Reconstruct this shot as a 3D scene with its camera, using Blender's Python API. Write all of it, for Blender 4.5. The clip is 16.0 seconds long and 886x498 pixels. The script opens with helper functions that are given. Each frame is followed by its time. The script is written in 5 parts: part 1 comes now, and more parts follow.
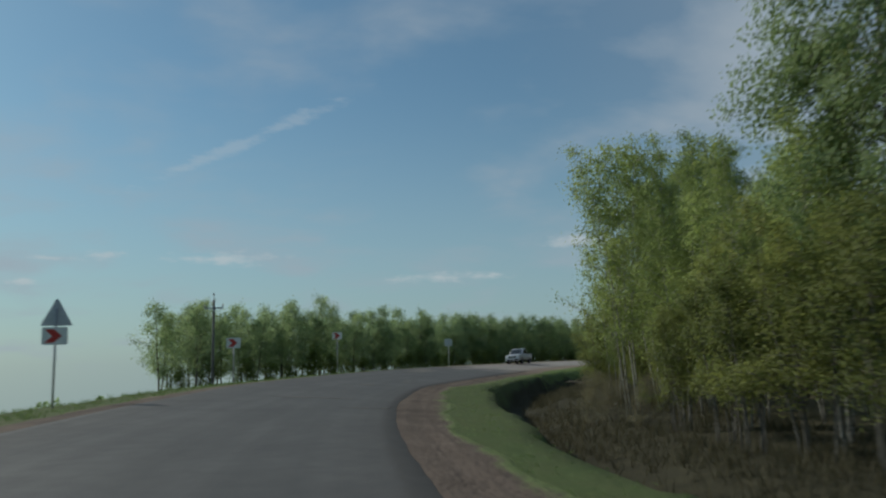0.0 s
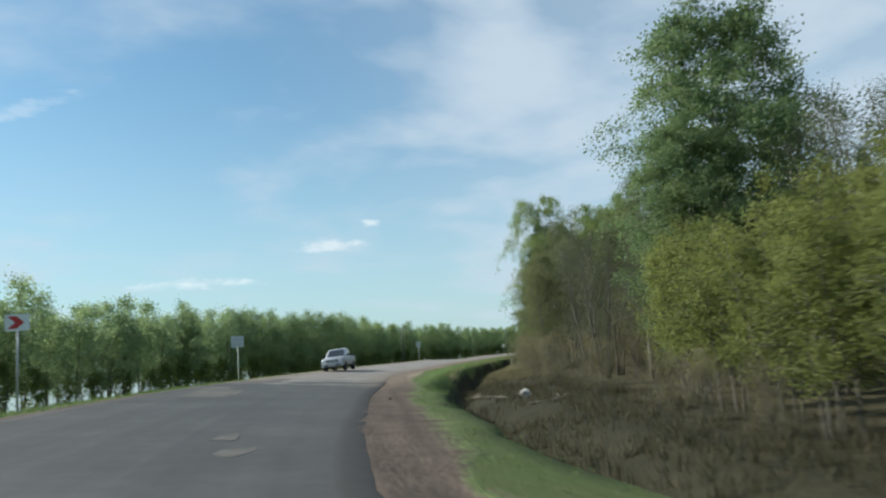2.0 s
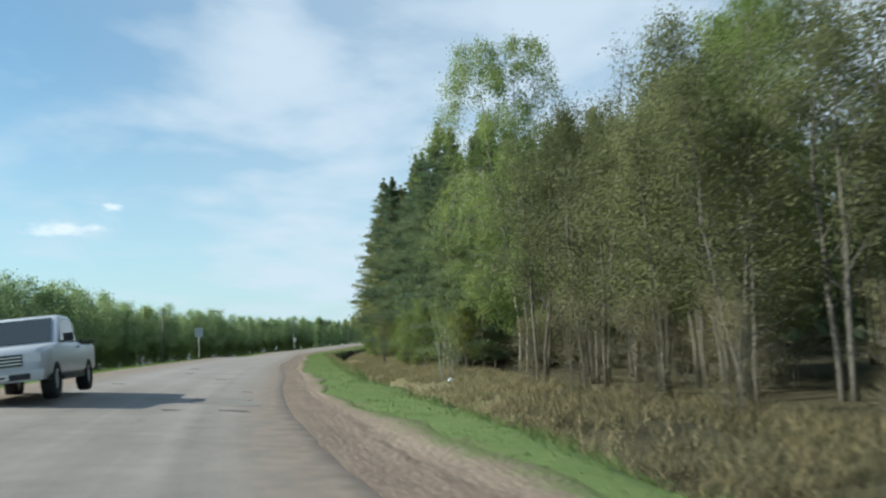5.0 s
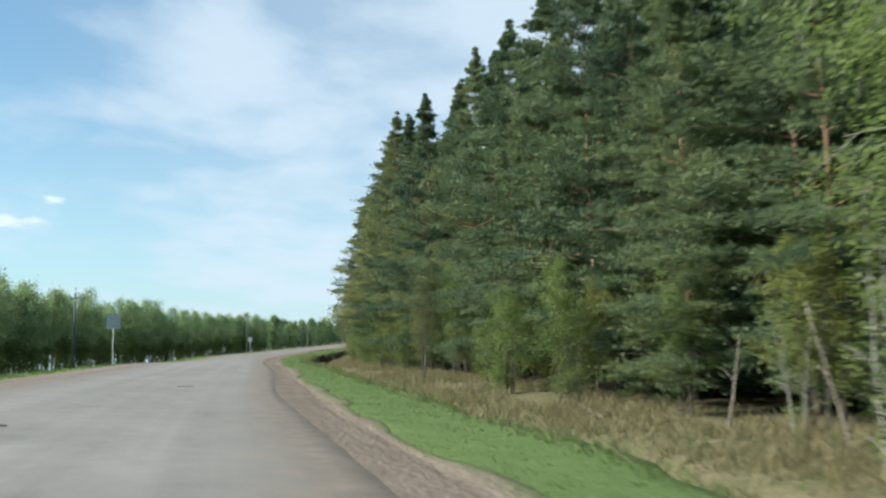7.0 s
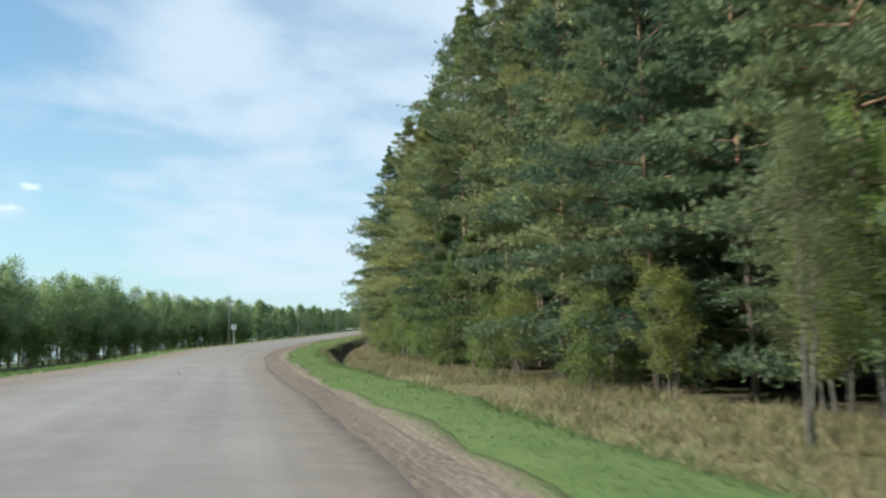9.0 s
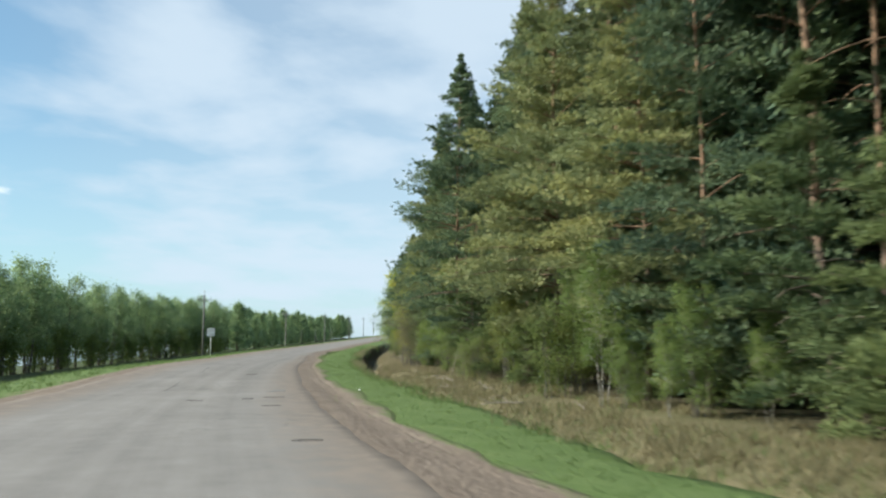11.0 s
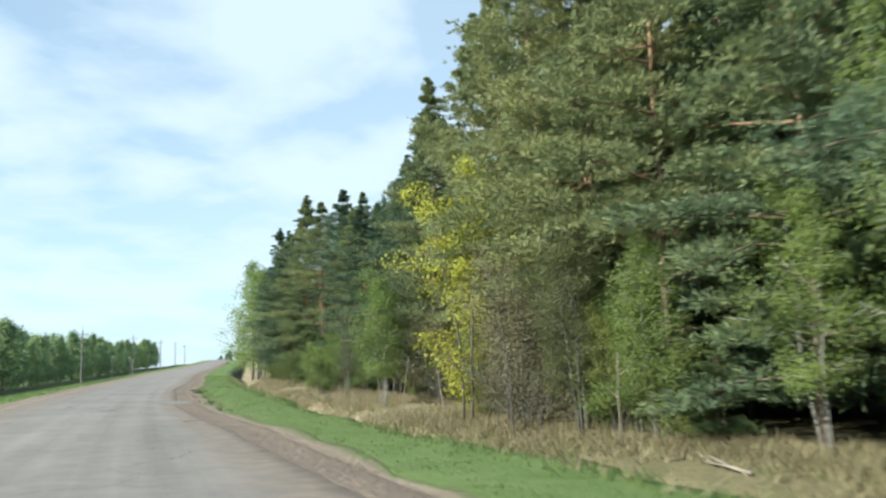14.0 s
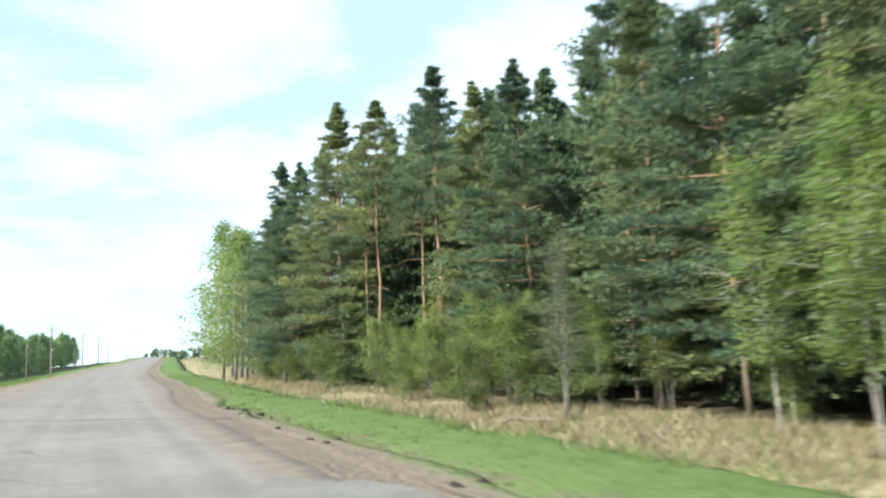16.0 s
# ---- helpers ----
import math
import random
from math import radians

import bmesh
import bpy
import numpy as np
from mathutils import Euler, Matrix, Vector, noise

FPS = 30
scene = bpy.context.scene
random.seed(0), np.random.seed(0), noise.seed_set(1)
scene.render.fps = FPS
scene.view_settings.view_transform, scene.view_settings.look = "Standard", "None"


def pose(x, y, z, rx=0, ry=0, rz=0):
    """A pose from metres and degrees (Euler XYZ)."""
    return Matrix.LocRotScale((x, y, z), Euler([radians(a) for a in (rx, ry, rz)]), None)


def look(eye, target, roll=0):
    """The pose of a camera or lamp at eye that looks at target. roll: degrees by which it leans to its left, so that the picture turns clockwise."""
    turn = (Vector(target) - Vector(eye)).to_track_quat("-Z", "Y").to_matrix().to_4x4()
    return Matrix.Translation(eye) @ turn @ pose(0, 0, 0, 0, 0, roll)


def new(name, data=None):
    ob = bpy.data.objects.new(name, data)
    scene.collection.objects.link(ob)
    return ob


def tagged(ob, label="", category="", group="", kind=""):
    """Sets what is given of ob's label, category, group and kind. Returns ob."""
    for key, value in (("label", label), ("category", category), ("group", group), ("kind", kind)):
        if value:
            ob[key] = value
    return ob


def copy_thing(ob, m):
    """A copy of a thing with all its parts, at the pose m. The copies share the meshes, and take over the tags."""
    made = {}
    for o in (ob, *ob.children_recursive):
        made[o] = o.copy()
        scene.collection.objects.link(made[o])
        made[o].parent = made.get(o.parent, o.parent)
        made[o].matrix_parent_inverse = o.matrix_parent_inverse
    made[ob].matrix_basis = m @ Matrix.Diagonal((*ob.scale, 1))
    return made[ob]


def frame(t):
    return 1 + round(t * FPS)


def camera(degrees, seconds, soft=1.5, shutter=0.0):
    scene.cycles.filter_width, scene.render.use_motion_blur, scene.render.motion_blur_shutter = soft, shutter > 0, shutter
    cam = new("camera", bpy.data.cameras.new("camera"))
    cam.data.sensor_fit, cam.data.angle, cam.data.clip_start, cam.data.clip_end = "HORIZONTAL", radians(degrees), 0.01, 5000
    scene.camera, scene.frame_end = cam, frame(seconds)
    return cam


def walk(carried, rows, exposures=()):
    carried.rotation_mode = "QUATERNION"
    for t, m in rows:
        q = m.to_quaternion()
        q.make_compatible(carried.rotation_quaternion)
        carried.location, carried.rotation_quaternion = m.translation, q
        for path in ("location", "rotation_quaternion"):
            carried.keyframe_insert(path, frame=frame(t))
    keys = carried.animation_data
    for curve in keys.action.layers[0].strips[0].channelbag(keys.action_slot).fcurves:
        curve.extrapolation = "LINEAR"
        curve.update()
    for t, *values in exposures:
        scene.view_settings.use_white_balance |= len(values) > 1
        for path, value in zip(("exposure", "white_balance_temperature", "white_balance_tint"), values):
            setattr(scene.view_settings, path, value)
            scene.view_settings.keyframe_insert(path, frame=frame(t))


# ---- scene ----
cam = camera(58.0, 16.0, soft=2.3, shutter=0.3)
PATH = [
    (0, (0.422, 0.798, 1.294), (0.406, 2.779, 1.563), -1.2),
    (0.5, (-0.748, 8.018, 1.342), (-0.642, 9.999, 1.595), -0.9),
    (1, (-1.742, 15.285, 1.337), (-1.408, 17.242, 1.576), -2.3),
    (1.5, (-2.243, 22.615, 1.292), (-1.785, 24.547, 1.533), -3.8),
    (2, (-2.326, 30.053, 1.27), (-1.739, 31.947, 1.528), -3.5),
    (2.5, (-1.98, 37.479, 1.269), (-1.3, 39.342, 1.532), -3.4),
    (3, (-1.108, 44.764, 1.279), (-0.318, 46.586, 1.521), -2.9),
    (5.5, (7.971, 80.701, 1.288), (9.155, 82.297, 1.516), -1.3),
    (6, (10.588, 87.754, 1.29), (11.797, 89.33, 1.524), 0.1),
    (6.5, (13.278, 94.539, 1.348), (14.495, 96.111, 1.573), -0.4),
    (7, (15.949, 101.185, 1.251), (17.181, 102.743, 1.484), -0.9),
    (7.5, (18.86, 108.002, 1.315), (20.097, 109.556, 1.555), -0.4),
    (8, (21.899, 114.909, 1.303), (23.147, 116.456, 1.523), -0.5),
    (10.5, (37.638, 149.778, 1.31), (38.939, 151.281, 1.53), -0.3),
    (11, (40.724, 156.893, 1.295), (42.041, 158.38, 1.529), -0.0),
    (11.5, (43.89, 164.131, 1.301), (45.218, 165.607, 1.539), 0.5),
    (12, (47.311, 171.281, 1.286), (48.657, 172.745, 1.501), -0.1),
    (12.5, (50.907, 177.87, 1.277), (52.272, 179.321, 1.459), -0.5),
    (13, (54.561, 184.121, 1.309), (55.965, 185.531, 1.515), -1.2),
    (13.5, (58.248, 190.447, 1.323), (59.779, 191.713, 1.558), -1.6),
    (14, (61.982, 196.497, 1.319), (63.618, 197.613, 1.602), -2.1),
    (14.5, (65.708, 202.356, 1.317), (67.394, 203.395, 1.595), -1.4),
    (15, (69.443, 208.214, 1.271), (71.147, 209.226, 1.543), -0.5),
    (15.5, (73.043, 214.005, 1.275), (74.763, 214.988, 1.552), -0.9),
    (16, (76.951, 219.963, 1.297), (78.683, 220.925, 1.571), -2.1),
]
EXPOSURES = [(0, -0.6, 6300, 7), (0.5, -0.03, 6300, 7), (1.0, 0.15, 6300, 7), (2.0, 0.32, 6300, 7), (3.2, 0.45, 6300, 7), (5.5, 0.5, 6260, 6), (6.6, 0.54, 6260, 6), (7.5, 0.63, 6260, 6), (8.2, 0.63, 6260, 6), (10.4, 0.56, 6280, 7), (11.0, 0.55, 6300, 7),
             (12.0, 0.42, 6280, 7), (12.5, 0.50, 6300, 7), (13.5, 0.55, 6260, 6), (14.5, 1.15, 6200, 5), (15.2, 1.2, 6220, 5), (16.0, 1.22, 6280, 6)]
walk(cam, [(t, look(eye, target, roll)) for t, eye, target, roll in PATH], EXPOSURES)

# ================= world, sun, sky =================
SUN_YAW, SUN_ELEV = 62.0, 33.0
SUN_DIR = Vector((-math.sin(radians(SUN_YAW)) * math.cos(radians(SUN_ELEV)),
                  math.cos(radians(SUN_YAW)) * math.cos(radians(SUN_ELEV)), math.sin(radians(SUN_ELEV))))
sun_data = bpy.data.lights.new("sun", "SUN")
sun_data.energy, sun_data.angle, sun_data.color = 5.0, radians(0.6), (1.0, 0.93, 0.80)
sun = new("sun", sun_data)
sun.matrix_world = look(SUN_DIR * 300, (0, 0, 0))


class Nodes:
    """A short way to write node trees."""

    def __init__(self, tree):
        self.t = tree
        tree.nodes.clear()

    def add(self, kind, **sockets):
        n = self.t.nodes.new(kind)
        for k, v in sockets.items():
            self.put(n, k, v)
        return n

    def put(self, n, k, v):
        sock = n.inputs[int(k[1:])] if k[0] == "i" and k[1:].isdigit() else n.inputs[k.replace("_", " ")]
        if isinstance(v, bpy.types.NodeSocket):
            self.t.links.new(v, sock)
        else:
            sock.default_value = v

    def math(self, op, a, b=0.0, c=0.0, clamp=False):
        n = self.add("ShaderNodeMath")
        n.operation, n.use_clamp = op, clamp
        for i, v in enumerate((a, b, c)):
            self.put(n, "i%d" % i, v)
        return n.outputs[0]

    def vec(self, op, a, b=(0, 0, 0)):
        n = self.add("ShaderNodeVectorMath")
        n.operation = op
        self.put(n, "i0", a)
        self.put(n, "i1", b)
        return n.outputs["Value"] if op in ("DOT_PRODUCT", "LENGTH", "DISTANCE") else n.outputs[0]

    def noise(self, vector, scale, detail=3.0, rough=0.55):
        n = self.add("ShaderNodeTexNoise", Scale=scale, Detail=detail, Roughness=rough)
        if vector is not None:
            self.put(n, "Vector", vector)
        return n.outputs["Fac"]

    def ramp(self, fac, *stops):
        n = self.add("ShaderNodeValToRGB", Fac=fac)
        e = n.color_ramp.elements
        while len(e) < len(stops):
            e.new(0.5)
        for el, (p, c) in zip(e, stops):
            el.position, el.color = p, (*c, 1) if len(c) == 3 else c
        return n.outputs[0]

    def mix(self, fac, a, b, blend="MIX"):
        n = self.add("ShaderNodeMix")
        n.data_type, n.blend_type = "RGBA", blend
        for i, v in ((0, fac), (6, a), (7, b)):
            if isinstance(v, tuple) and len(v) == 3:
                v = (*v, 1)
            self.put(n, "i%d" % i, v)
        return n.outputs[2]

    def step(self, x, lo, hi):
        n = self.add("ShaderNodeMapRange", Value=x)
        n.interpolation_type = "SMOOTHSTEP"
        n.inputs[1].default_value, n.inputs[2].default_value = lo, hi
        return n.outputs[0]


def bearing(yaw, elev):
    return (-math.sin(radians(yaw)) * math.cos(radians(elev)), math.cos(radians(yaw)) * math.cos(radians(elev)), math.sin(radians(elev)))


world = bpy.data.worlds.new("sky")
scene.world = world
world.use_nodes = True
k = Nodes(world.node_tree)
sky = k.add("ShaderNodeTexSky")
sky.sky_type, sky.sun_disc = "NISHITA", False
sky.sun_elevation, sky.sun_rotation = radians(SUN_ELEV), radians(360 - SUN_YAW)
sky.air_density, sky.dust_density, sky.ozone_density = 1.0, 0.8, 1.0
d = k.add("ShaderNodeTexCoord").outputs["Generated"]
up = k.add("ShaderNodeSeparateXYZ", Vector=d).outputs[2]
flat = k.math("ADD", k.math("MAXIMUM", up, 0.0), 0.22)
plane = k.vec("DIVIDE", d, k.add("ShaderNodeCombineXYZ", X=flat, Y=flat, Z=flat).outputs[0])
stretch = k.add("ShaderNodeMapping", Vector=plane, Rotation=(0, 0, radians(64)), Scale=(0.92, 1.1, 1.0)).outputs[0]
wisps = k.noise(k.vec("ADD", stretch, k.vec("MULTIPLY", k.add("ShaderNodeTexNoise", Vector=plane, Scale=1.3).outputs["Color"], (0.28, 0.28, 0.28))), 2.5, 6.0, 0.5)
veil = k.noise(plane, 1.1, 4.0, 0.5)
# a broad sheet of thin high cloud over the forest side
side = k.step(k.vec("DOT_PRODUCT", d, bearing(-66, 24)), 0.52, 0.97)
amount = k.math("ADD", k.math("MULTIPLY", wisps, 0.75), k.math("MULTIPLY", veil, 0.35))
thick = k.step(k.math("ADD", amount, k.math("MULTIPLY", side, 0.26)), 0.525, 0.85)
cover = k.math("MAXIMUM", k.math("MULTIPLY", thick, 0.88), k.math("MULTIPLY", side, 0.5))
# small fair-weather clouds low over the fields
puffs = None
tex = k.noise(k.add("ShaderNodeMapping", Vector=d, Scale=(26, 26, 80)).outputs[0], 1.0, 5.0, 0.62)
for yaw, elev, wide, tall, tilt in ((16.2, 7.1, 4.6, 0.62, 0), (23.4, 7.2, 1.3, 0.45, 0), (26.8, 6.9, 1.9, 0.25, 0), (28.6, 5.4, 1.4, 0.35, 0), (-9.1, 8.1, 3.0, 0.85, 3), (-12.1, 9.6, 0.9, 0.4, 0),
                                    (0.2, 5.7, 4.6, 0.42, 2), (14.6, 15.2, 9.5, 0.55, 25)):
    off = k.vec("SUBTRACT", d, bearing(yaw, elev))
    right = (math.cos(radians(yaw)), math.sin(radians(yaw)), 0)
    along_, over = k.vec("DOT_PRODUCT", off, right), k.vec("DOT_PRODUCT", off, (0, 0, 1))
    ct, st = math.cos(radians(tilt)), math.sin(radians(tilt))
    a = k.math("DIVIDE", k.math("ADD", k.math("MULTIPLY", along_, ct), k.math("MULTIPLY", over, st)), radians(wide))
    b = k.math("DIVIDE", k.math("SUBTRACT", k.math("MULTIPLY", over, ct), k.math("MULTIPLY", along_, st)), radians(tall))
    r = k.math("SQRT", k.math("ADD", k.math("MULTIPLY", a, a), k.math("MULTIPLY", b, b)))
    m = k.step(k.math("SUBTRACT", k.math("ADD", 1.0, k.math("MULTIPLY", k.math("SUBTRACT", tex, 0.5), 3.2)), r), 0.0, 1.1)
    if tilt > 20:
        m = k.math("MULTIPLY", m, 0.4)
    puffs = m if puffs is None else k.math("MAXIMUM", puffs, m)
haze = k.math("ADD", 0.12, k.math("MULTIPLY", k.math("SUBTRACT", 1.0, k.step(up, -0.02, 0.36)), 0.55))
clear = k.mix(1.0, sky.outputs[0], (0.66, 0.98, 1.06), "MULTIPLY")
base = k.mix(haze, clear, (4.6, 5.9, 6.4))
tone = k.mix(cover, base, (4.95, 5.7, 6.45))
tone = k.mix(k.math("MULTIPLY", puffs, 0.62), tone, (7.4, 7.8, 8.0))
bg = k.add("ShaderNodeBackground", Color=tone, Strength=0.10)
k.t.links.new(bg.outputs[0], k.add("ShaderNodeOutputWorld").inputs[0])


# ================= materials =================
def material(name):
    m = bpy.data.materials.new(name)
    m.use_nodes = True
    return m, Nodes(m.node_tree)


def finish(kn, shader, bump=None, strength=0.4, dist=0.02):
    out = kn.add("ShaderNodeOutputMaterial")
    kn.t.links.new(shader.outputs[0], out.inputs[0])
    if bump is not None:
        b = kn.add("ShaderNodeBump", Strength=strength, Distance=dist, Height=bump)
        kn.t.links.new(b.outputs[0], shader.inputs["Normal"])


def principled(kn, color, rough=0.8, metal=0.0, spec=0.3):
    p = kn.add("ShaderNodeBsdfPrincipled", Base_Color=color, Roughness=rough, Metallic=metal)
    p.inputs["Specular IOR Level"].default_value = spec
    return p


def simple(name, c1, c2, scale=8.0, rough=0.75, metal=0.0, bump=0.15, spec=0.3):
    """Two tones at two scales of noise."""
    m, kn = material(name)
    co = kn.add("ShaderNodeTexCoord").outputs["Object"]
    f = kn.math("ADD", kn.math("MULTIPLY", kn.noise(co, scale), 0.6), kn.math("MULTIPLY", kn.noise(co, scale * 6), 0.4))
    col = kn.ramp(f, (0.35, c1), (0.65, c2))
    finish(kn, principled(kn, col, rough, metal, spec), kn.noise(co, scale * 5), bump)
    return m


def leaf(name, dark, light, glow=0.45, spec=0.25, warm=None):
    """Leaves: varied by tree and by leaf, partly letting light through."""
    m, kn = material(name)
    r1 = kn.add("ShaderNodeObjectInfo").outputs["Random"]
    r2 = kn.add("ShaderNodeNewGeometry").outputs["Random Per Island"]
    co = kn.add("ShaderNodeTexCoord").outputs["Object"]
    clump = kn.step(kn.noise(co, 0.55, 3.0, 0.6), 0.34, 0.66)
    f = kn.math("ADD", kn.math("MULTIPLY", clump, 0.45), kn.math("ADD", kn.math("MULTIPLY", r1, 0.30), kn.math("MULTIPLY", r2, 0.25)))
    col = kn.ramp(f, (0.08, dark), (0.88, light))
    if warm:
        col = kn.mix(kn.math("MULTIPLY", kn.step(r1, 0.48, 1.0), kn.step(kn.noise(co, 0.30, 2.0), 0.35, 0.65)), col, kn.ramp(f, (0.08, dark), (0.88, warm)))
    p = principled(kn, col, 0.6, 0.0, spec)
    t = kn.add("ShaderNodeBsdfTranslucent", Color=col)
    mx = kn.add("ShaderNodeMixShader", Fac=glow)
    kn.t.links.new(p.outputs[0], mx.inputs[1])
    kn.t.links.new(t.outputs[0], mx.inputs[2])
    finish(kn, mx)
    return m


M_PINE = leaf("pine_needles", (0.052, 0.100, 0.074), (0.245, 0.312, 0.155), 0.24, warm=(0.370, 0.372, 0.145))
# brighter, yellower copy of the pine needles, sunlight put into its colour
M_PINE_LIT = leaf("sunlit_pine_needles", (0.100, 0.138, 0.074), (0.355, 0.388, 0.180), 0.22, warm=(0.440, 0.430, 0.175))
M_YOUNG = leaf("young_pine_needles", (0.065, 0.108, 0.052), (0.240, 0.290, 0.112), 0.30)
M_BIRCH = leaf("birch_leaves", (0.118, 0.188, 0.080), (0.250, 0.326, 0.138), 0.55)
M_FRESH = leaf("fresh_birch_leaves", (0.138, 0.208, 0.060), (0.270, 0.345, 0.105), 0.55)
M_ASPEN = leaf("aspen_leaves", (0.190, 0.258, 0.084), (0.372, 0.436, 0.146), 0.62)
M_WILLOW = leaf("willow_leaves", (0.128, 0.158, 0.047), (0.262, 0.288, 0.082), 0.54)
M_FIELD = leaf("field_tree_leaves", (0.140, 0.222, 0.122), (0.375, 0.465, 0.222), 0.67)
M_MAPLE = leaf("maple_blossom", (0.30, 0.31, 0.035), (0.54, 0.54, 0.085), 0.45)
M_BUSH = leaf("bush_leaves", (0.095, 0.138, 0.042), (0.225, 0.275, 0.080), 0.5)
M_BUD = leaf("brown_buds", (0.076, 0.086, 0.055), (0.140, 0.156, 0.094), 0.38)
M_OLIVE = leaf("olive_young_leaves", (0.090, 0.107, 0.050), (0.196, 0.216, 0.092), 0.46)
M_BROWN = leaf("brown_catkins", (0.160, 0.145, 0.080), (0.296, 0.272, 0.148), 0.35)
M_TWIG = simple("bare_twigs", (0.085, 0.080, 0.068), (0.165, 0.154, 0.132), 4.0, 0.85)
M_BARK = simple("grey_bark", (0.085, 0.075, 0.062), (0.170, 0.150, 0.125), 5.0, 0.9, bump=0.6)


def pine_bark():
    m, kn = material("pine_bark")
    co = kn.add("ShaderNodeTexCoord").outputs["Object"]
    z = kn.add("ShaderNodeSeparateXYZ", Vector=co).outputs[2]
    f = kn.noise(kn.add("ShaderNodeMapping", Vector=co, Scale=(6, 6, 1.6)).outputs[0], 2.0, 5)
    low = kn.ramp(f, (0.3, (0.10, 0.078, 0.060)), (0.7, (0.22, 0.175, 0.140)))
    high = kn.ramp(f, (0.3, (0.16, 0.100, 0.064)), (0.7, (0.35, 0.225, 0.145)))
    col = kn.mix(kn.step(kn.math("ADD", z, kn.math("MULTIPLY", f, 3.0)), 3.8, 8.5), low, high)
    finish(kn, principled(kn, col, 0.85), f, 0.7)
    return m


def birch_bark():
    m, kn = material("birch_bark")
    co = kn.add("ShaderNodeTexCoord").outputs["Object"]
    f = kn.noise(kn.add("ShaderNodeMapping", Vector=co, Scale=(3, 3, 9)).outputs[0], 2.0, 4)
    col = kn.ramp(f, (0.34, (0.05, 0.045, 0.04)), (0.46, (0.30, 0.285, 0.255)), (0.9, (0.48, 0.46, 0.42)))
    finish(kn, principled(kn, col, 0.7), f, 0.3)
    return m


M_PINEBARK, M_BIRCHBARK = pine_bark(), birch_bark()


def asphalt():
    """Old bleached asphalt, worn in the wheel tracks, with repairs of other tones."""
    m, kn = material("old_asphalt")
    uv = kn.add("ShaderNodeUVMap").outputs[0]
    co = kn.add("ShaderNodeTexCoord").outputs["Object"]
    across = kn.add("ShaderNodeSeparateXYZ", Vector=uv).outputs[0]
    long_ = kn.noise(kn.add("ShaderNodeMapping", Vector=uv, Scale=(1.7, 0.016, 1)).outputs[0], 1.0, 5)
    blot = kn.noise(co, 0.35, 5)
    grit = kn.noise(co, 40.0, 3, 0.7)
    mid = kn.noise(co, 2.5, 4)
    f = kn.math("ADD", kn.math("MULTIPLY", long_, 0.40), kn.math("ADD", kn.math("MULTIPLY", blot, 0.36), kn.math("MULTIPLY", mid, 0.24)))
    col = kn.ramp(f, (0.34, (0.143, 0.131, 0.119)), (0.5, (0.204, 0.187, 0.171)), (0.66, (0.280, 0.257, 0.234)))
    col = kn.mix(kn.math("MULTIPLY", kn.step(grit, 0.4, 0.75), 0.35), col, (0.31, 0.28, 0.25))
    vor = kn.add("ShaderNodeTexVoronoi", Vector=kn.vec("ADD", co, kn.add("ShaderNodeTexNoise", Vector=co, Scale=1.2).outputs["Color"]), Scale=0.45)
    vor.feature = "DISTANCE_TO_EDGE"
    crack = kn.math("MULTIPLY", kn.math("SUBTRACT", 1.0, kn.step(vor.outputs[0], 0.0, 0.016)), kn.step(kn.noise(co, 0.12), 0.48, 0.62))
    col = kn.mix(kn.math("MULTIPLY", crack, 0.4), col, (0.05, 0.048, 0.045))
    along = kn.add("ShaderNodeSeparateXYZ", Vector=uv).outputs[1]
    # the stretch past the repaved bend is the most bleached
    old = kn.math("MULTIPLY", kn.step(along, 88.0, 110.0), kn.math("SUBTRACT", 1.0, kn.step(along, 160.0, 200.0)))
    col = kn.mix(kn.math("MULTIPLY", old, 0.45), col, kn.ramp(f, (0.34, (0.235, 0.222, 0.210)), (0.66, (0.345, 0.328, 0.312))))
    edge = kn.step(kn.math("ADD", kn.math("ABSOLUTE", across), kn.math("MULTIPLY", kn.math("SUBTRACT", mid, 0.5), 1.4)), 1.7, 3.0)
    col = kn.mix(kn.math("MULTIPLY", edge, 0.9), col, kn.ramp(mid, (0.35, (0.165, 0.133, 0.107)), (0.65, (0.242, 0.196, 0.158))))
    newer = kn.math("SUBTRACT", 1.0, kn.step(kn.math("ADD", along, kn.math("MULTIPLY", kn.math("SUBTRACT", blot, 0.5), 30.0)), 66.0, 76.0))
    fresh = kn.ramp(f, (0.33, (0.036, 0.038, 0.041)), (0.5, (0.052, 0.054, 0.057)), (0.68, (0.082, 0.083, 0.085)))
    tarred = kn.step(kn.math("ADD", across, kn.math("MULTIPLY", kn.math("SUBTRACT", mid, 0.5), 0.3)), 2.72, 2.9)
    fresh = kn.mix(kn.math("MULTIPLY", tarred, 0.75), fresh, (0.022, 0.022, 0.023))
    col = kn.mix(kn.math("MULTIPLY", newer, 0.9), col, fresh)
    finish(kn, principled(kn, col, 0.82, 0, 0.25), grit, 0.35, 0.01)
    return m


def soil(name, c1, c2, c3, scale=1.2):
    m, kn = material(name)
    co = kn.add("ShaderNodeTexCoord").outputs["Object"]
    f = kn.math("ADD", kn.math("MULTIPLY", kn.noise(co, scale, 5), 0.55), kn.math("MULTIPLY", kn.noise(co, scale * 9, 4, 0.7), 0.45))
    col = kn.ramp(f, (0.33, c1), (0.5, c2), (0.68, c3))
    finish(kn, principled(kn, col, 0.95, 0, 0.15), kn.noise(co, scale * 12, 4, 0.7), 0.7, 0.03)
    return m


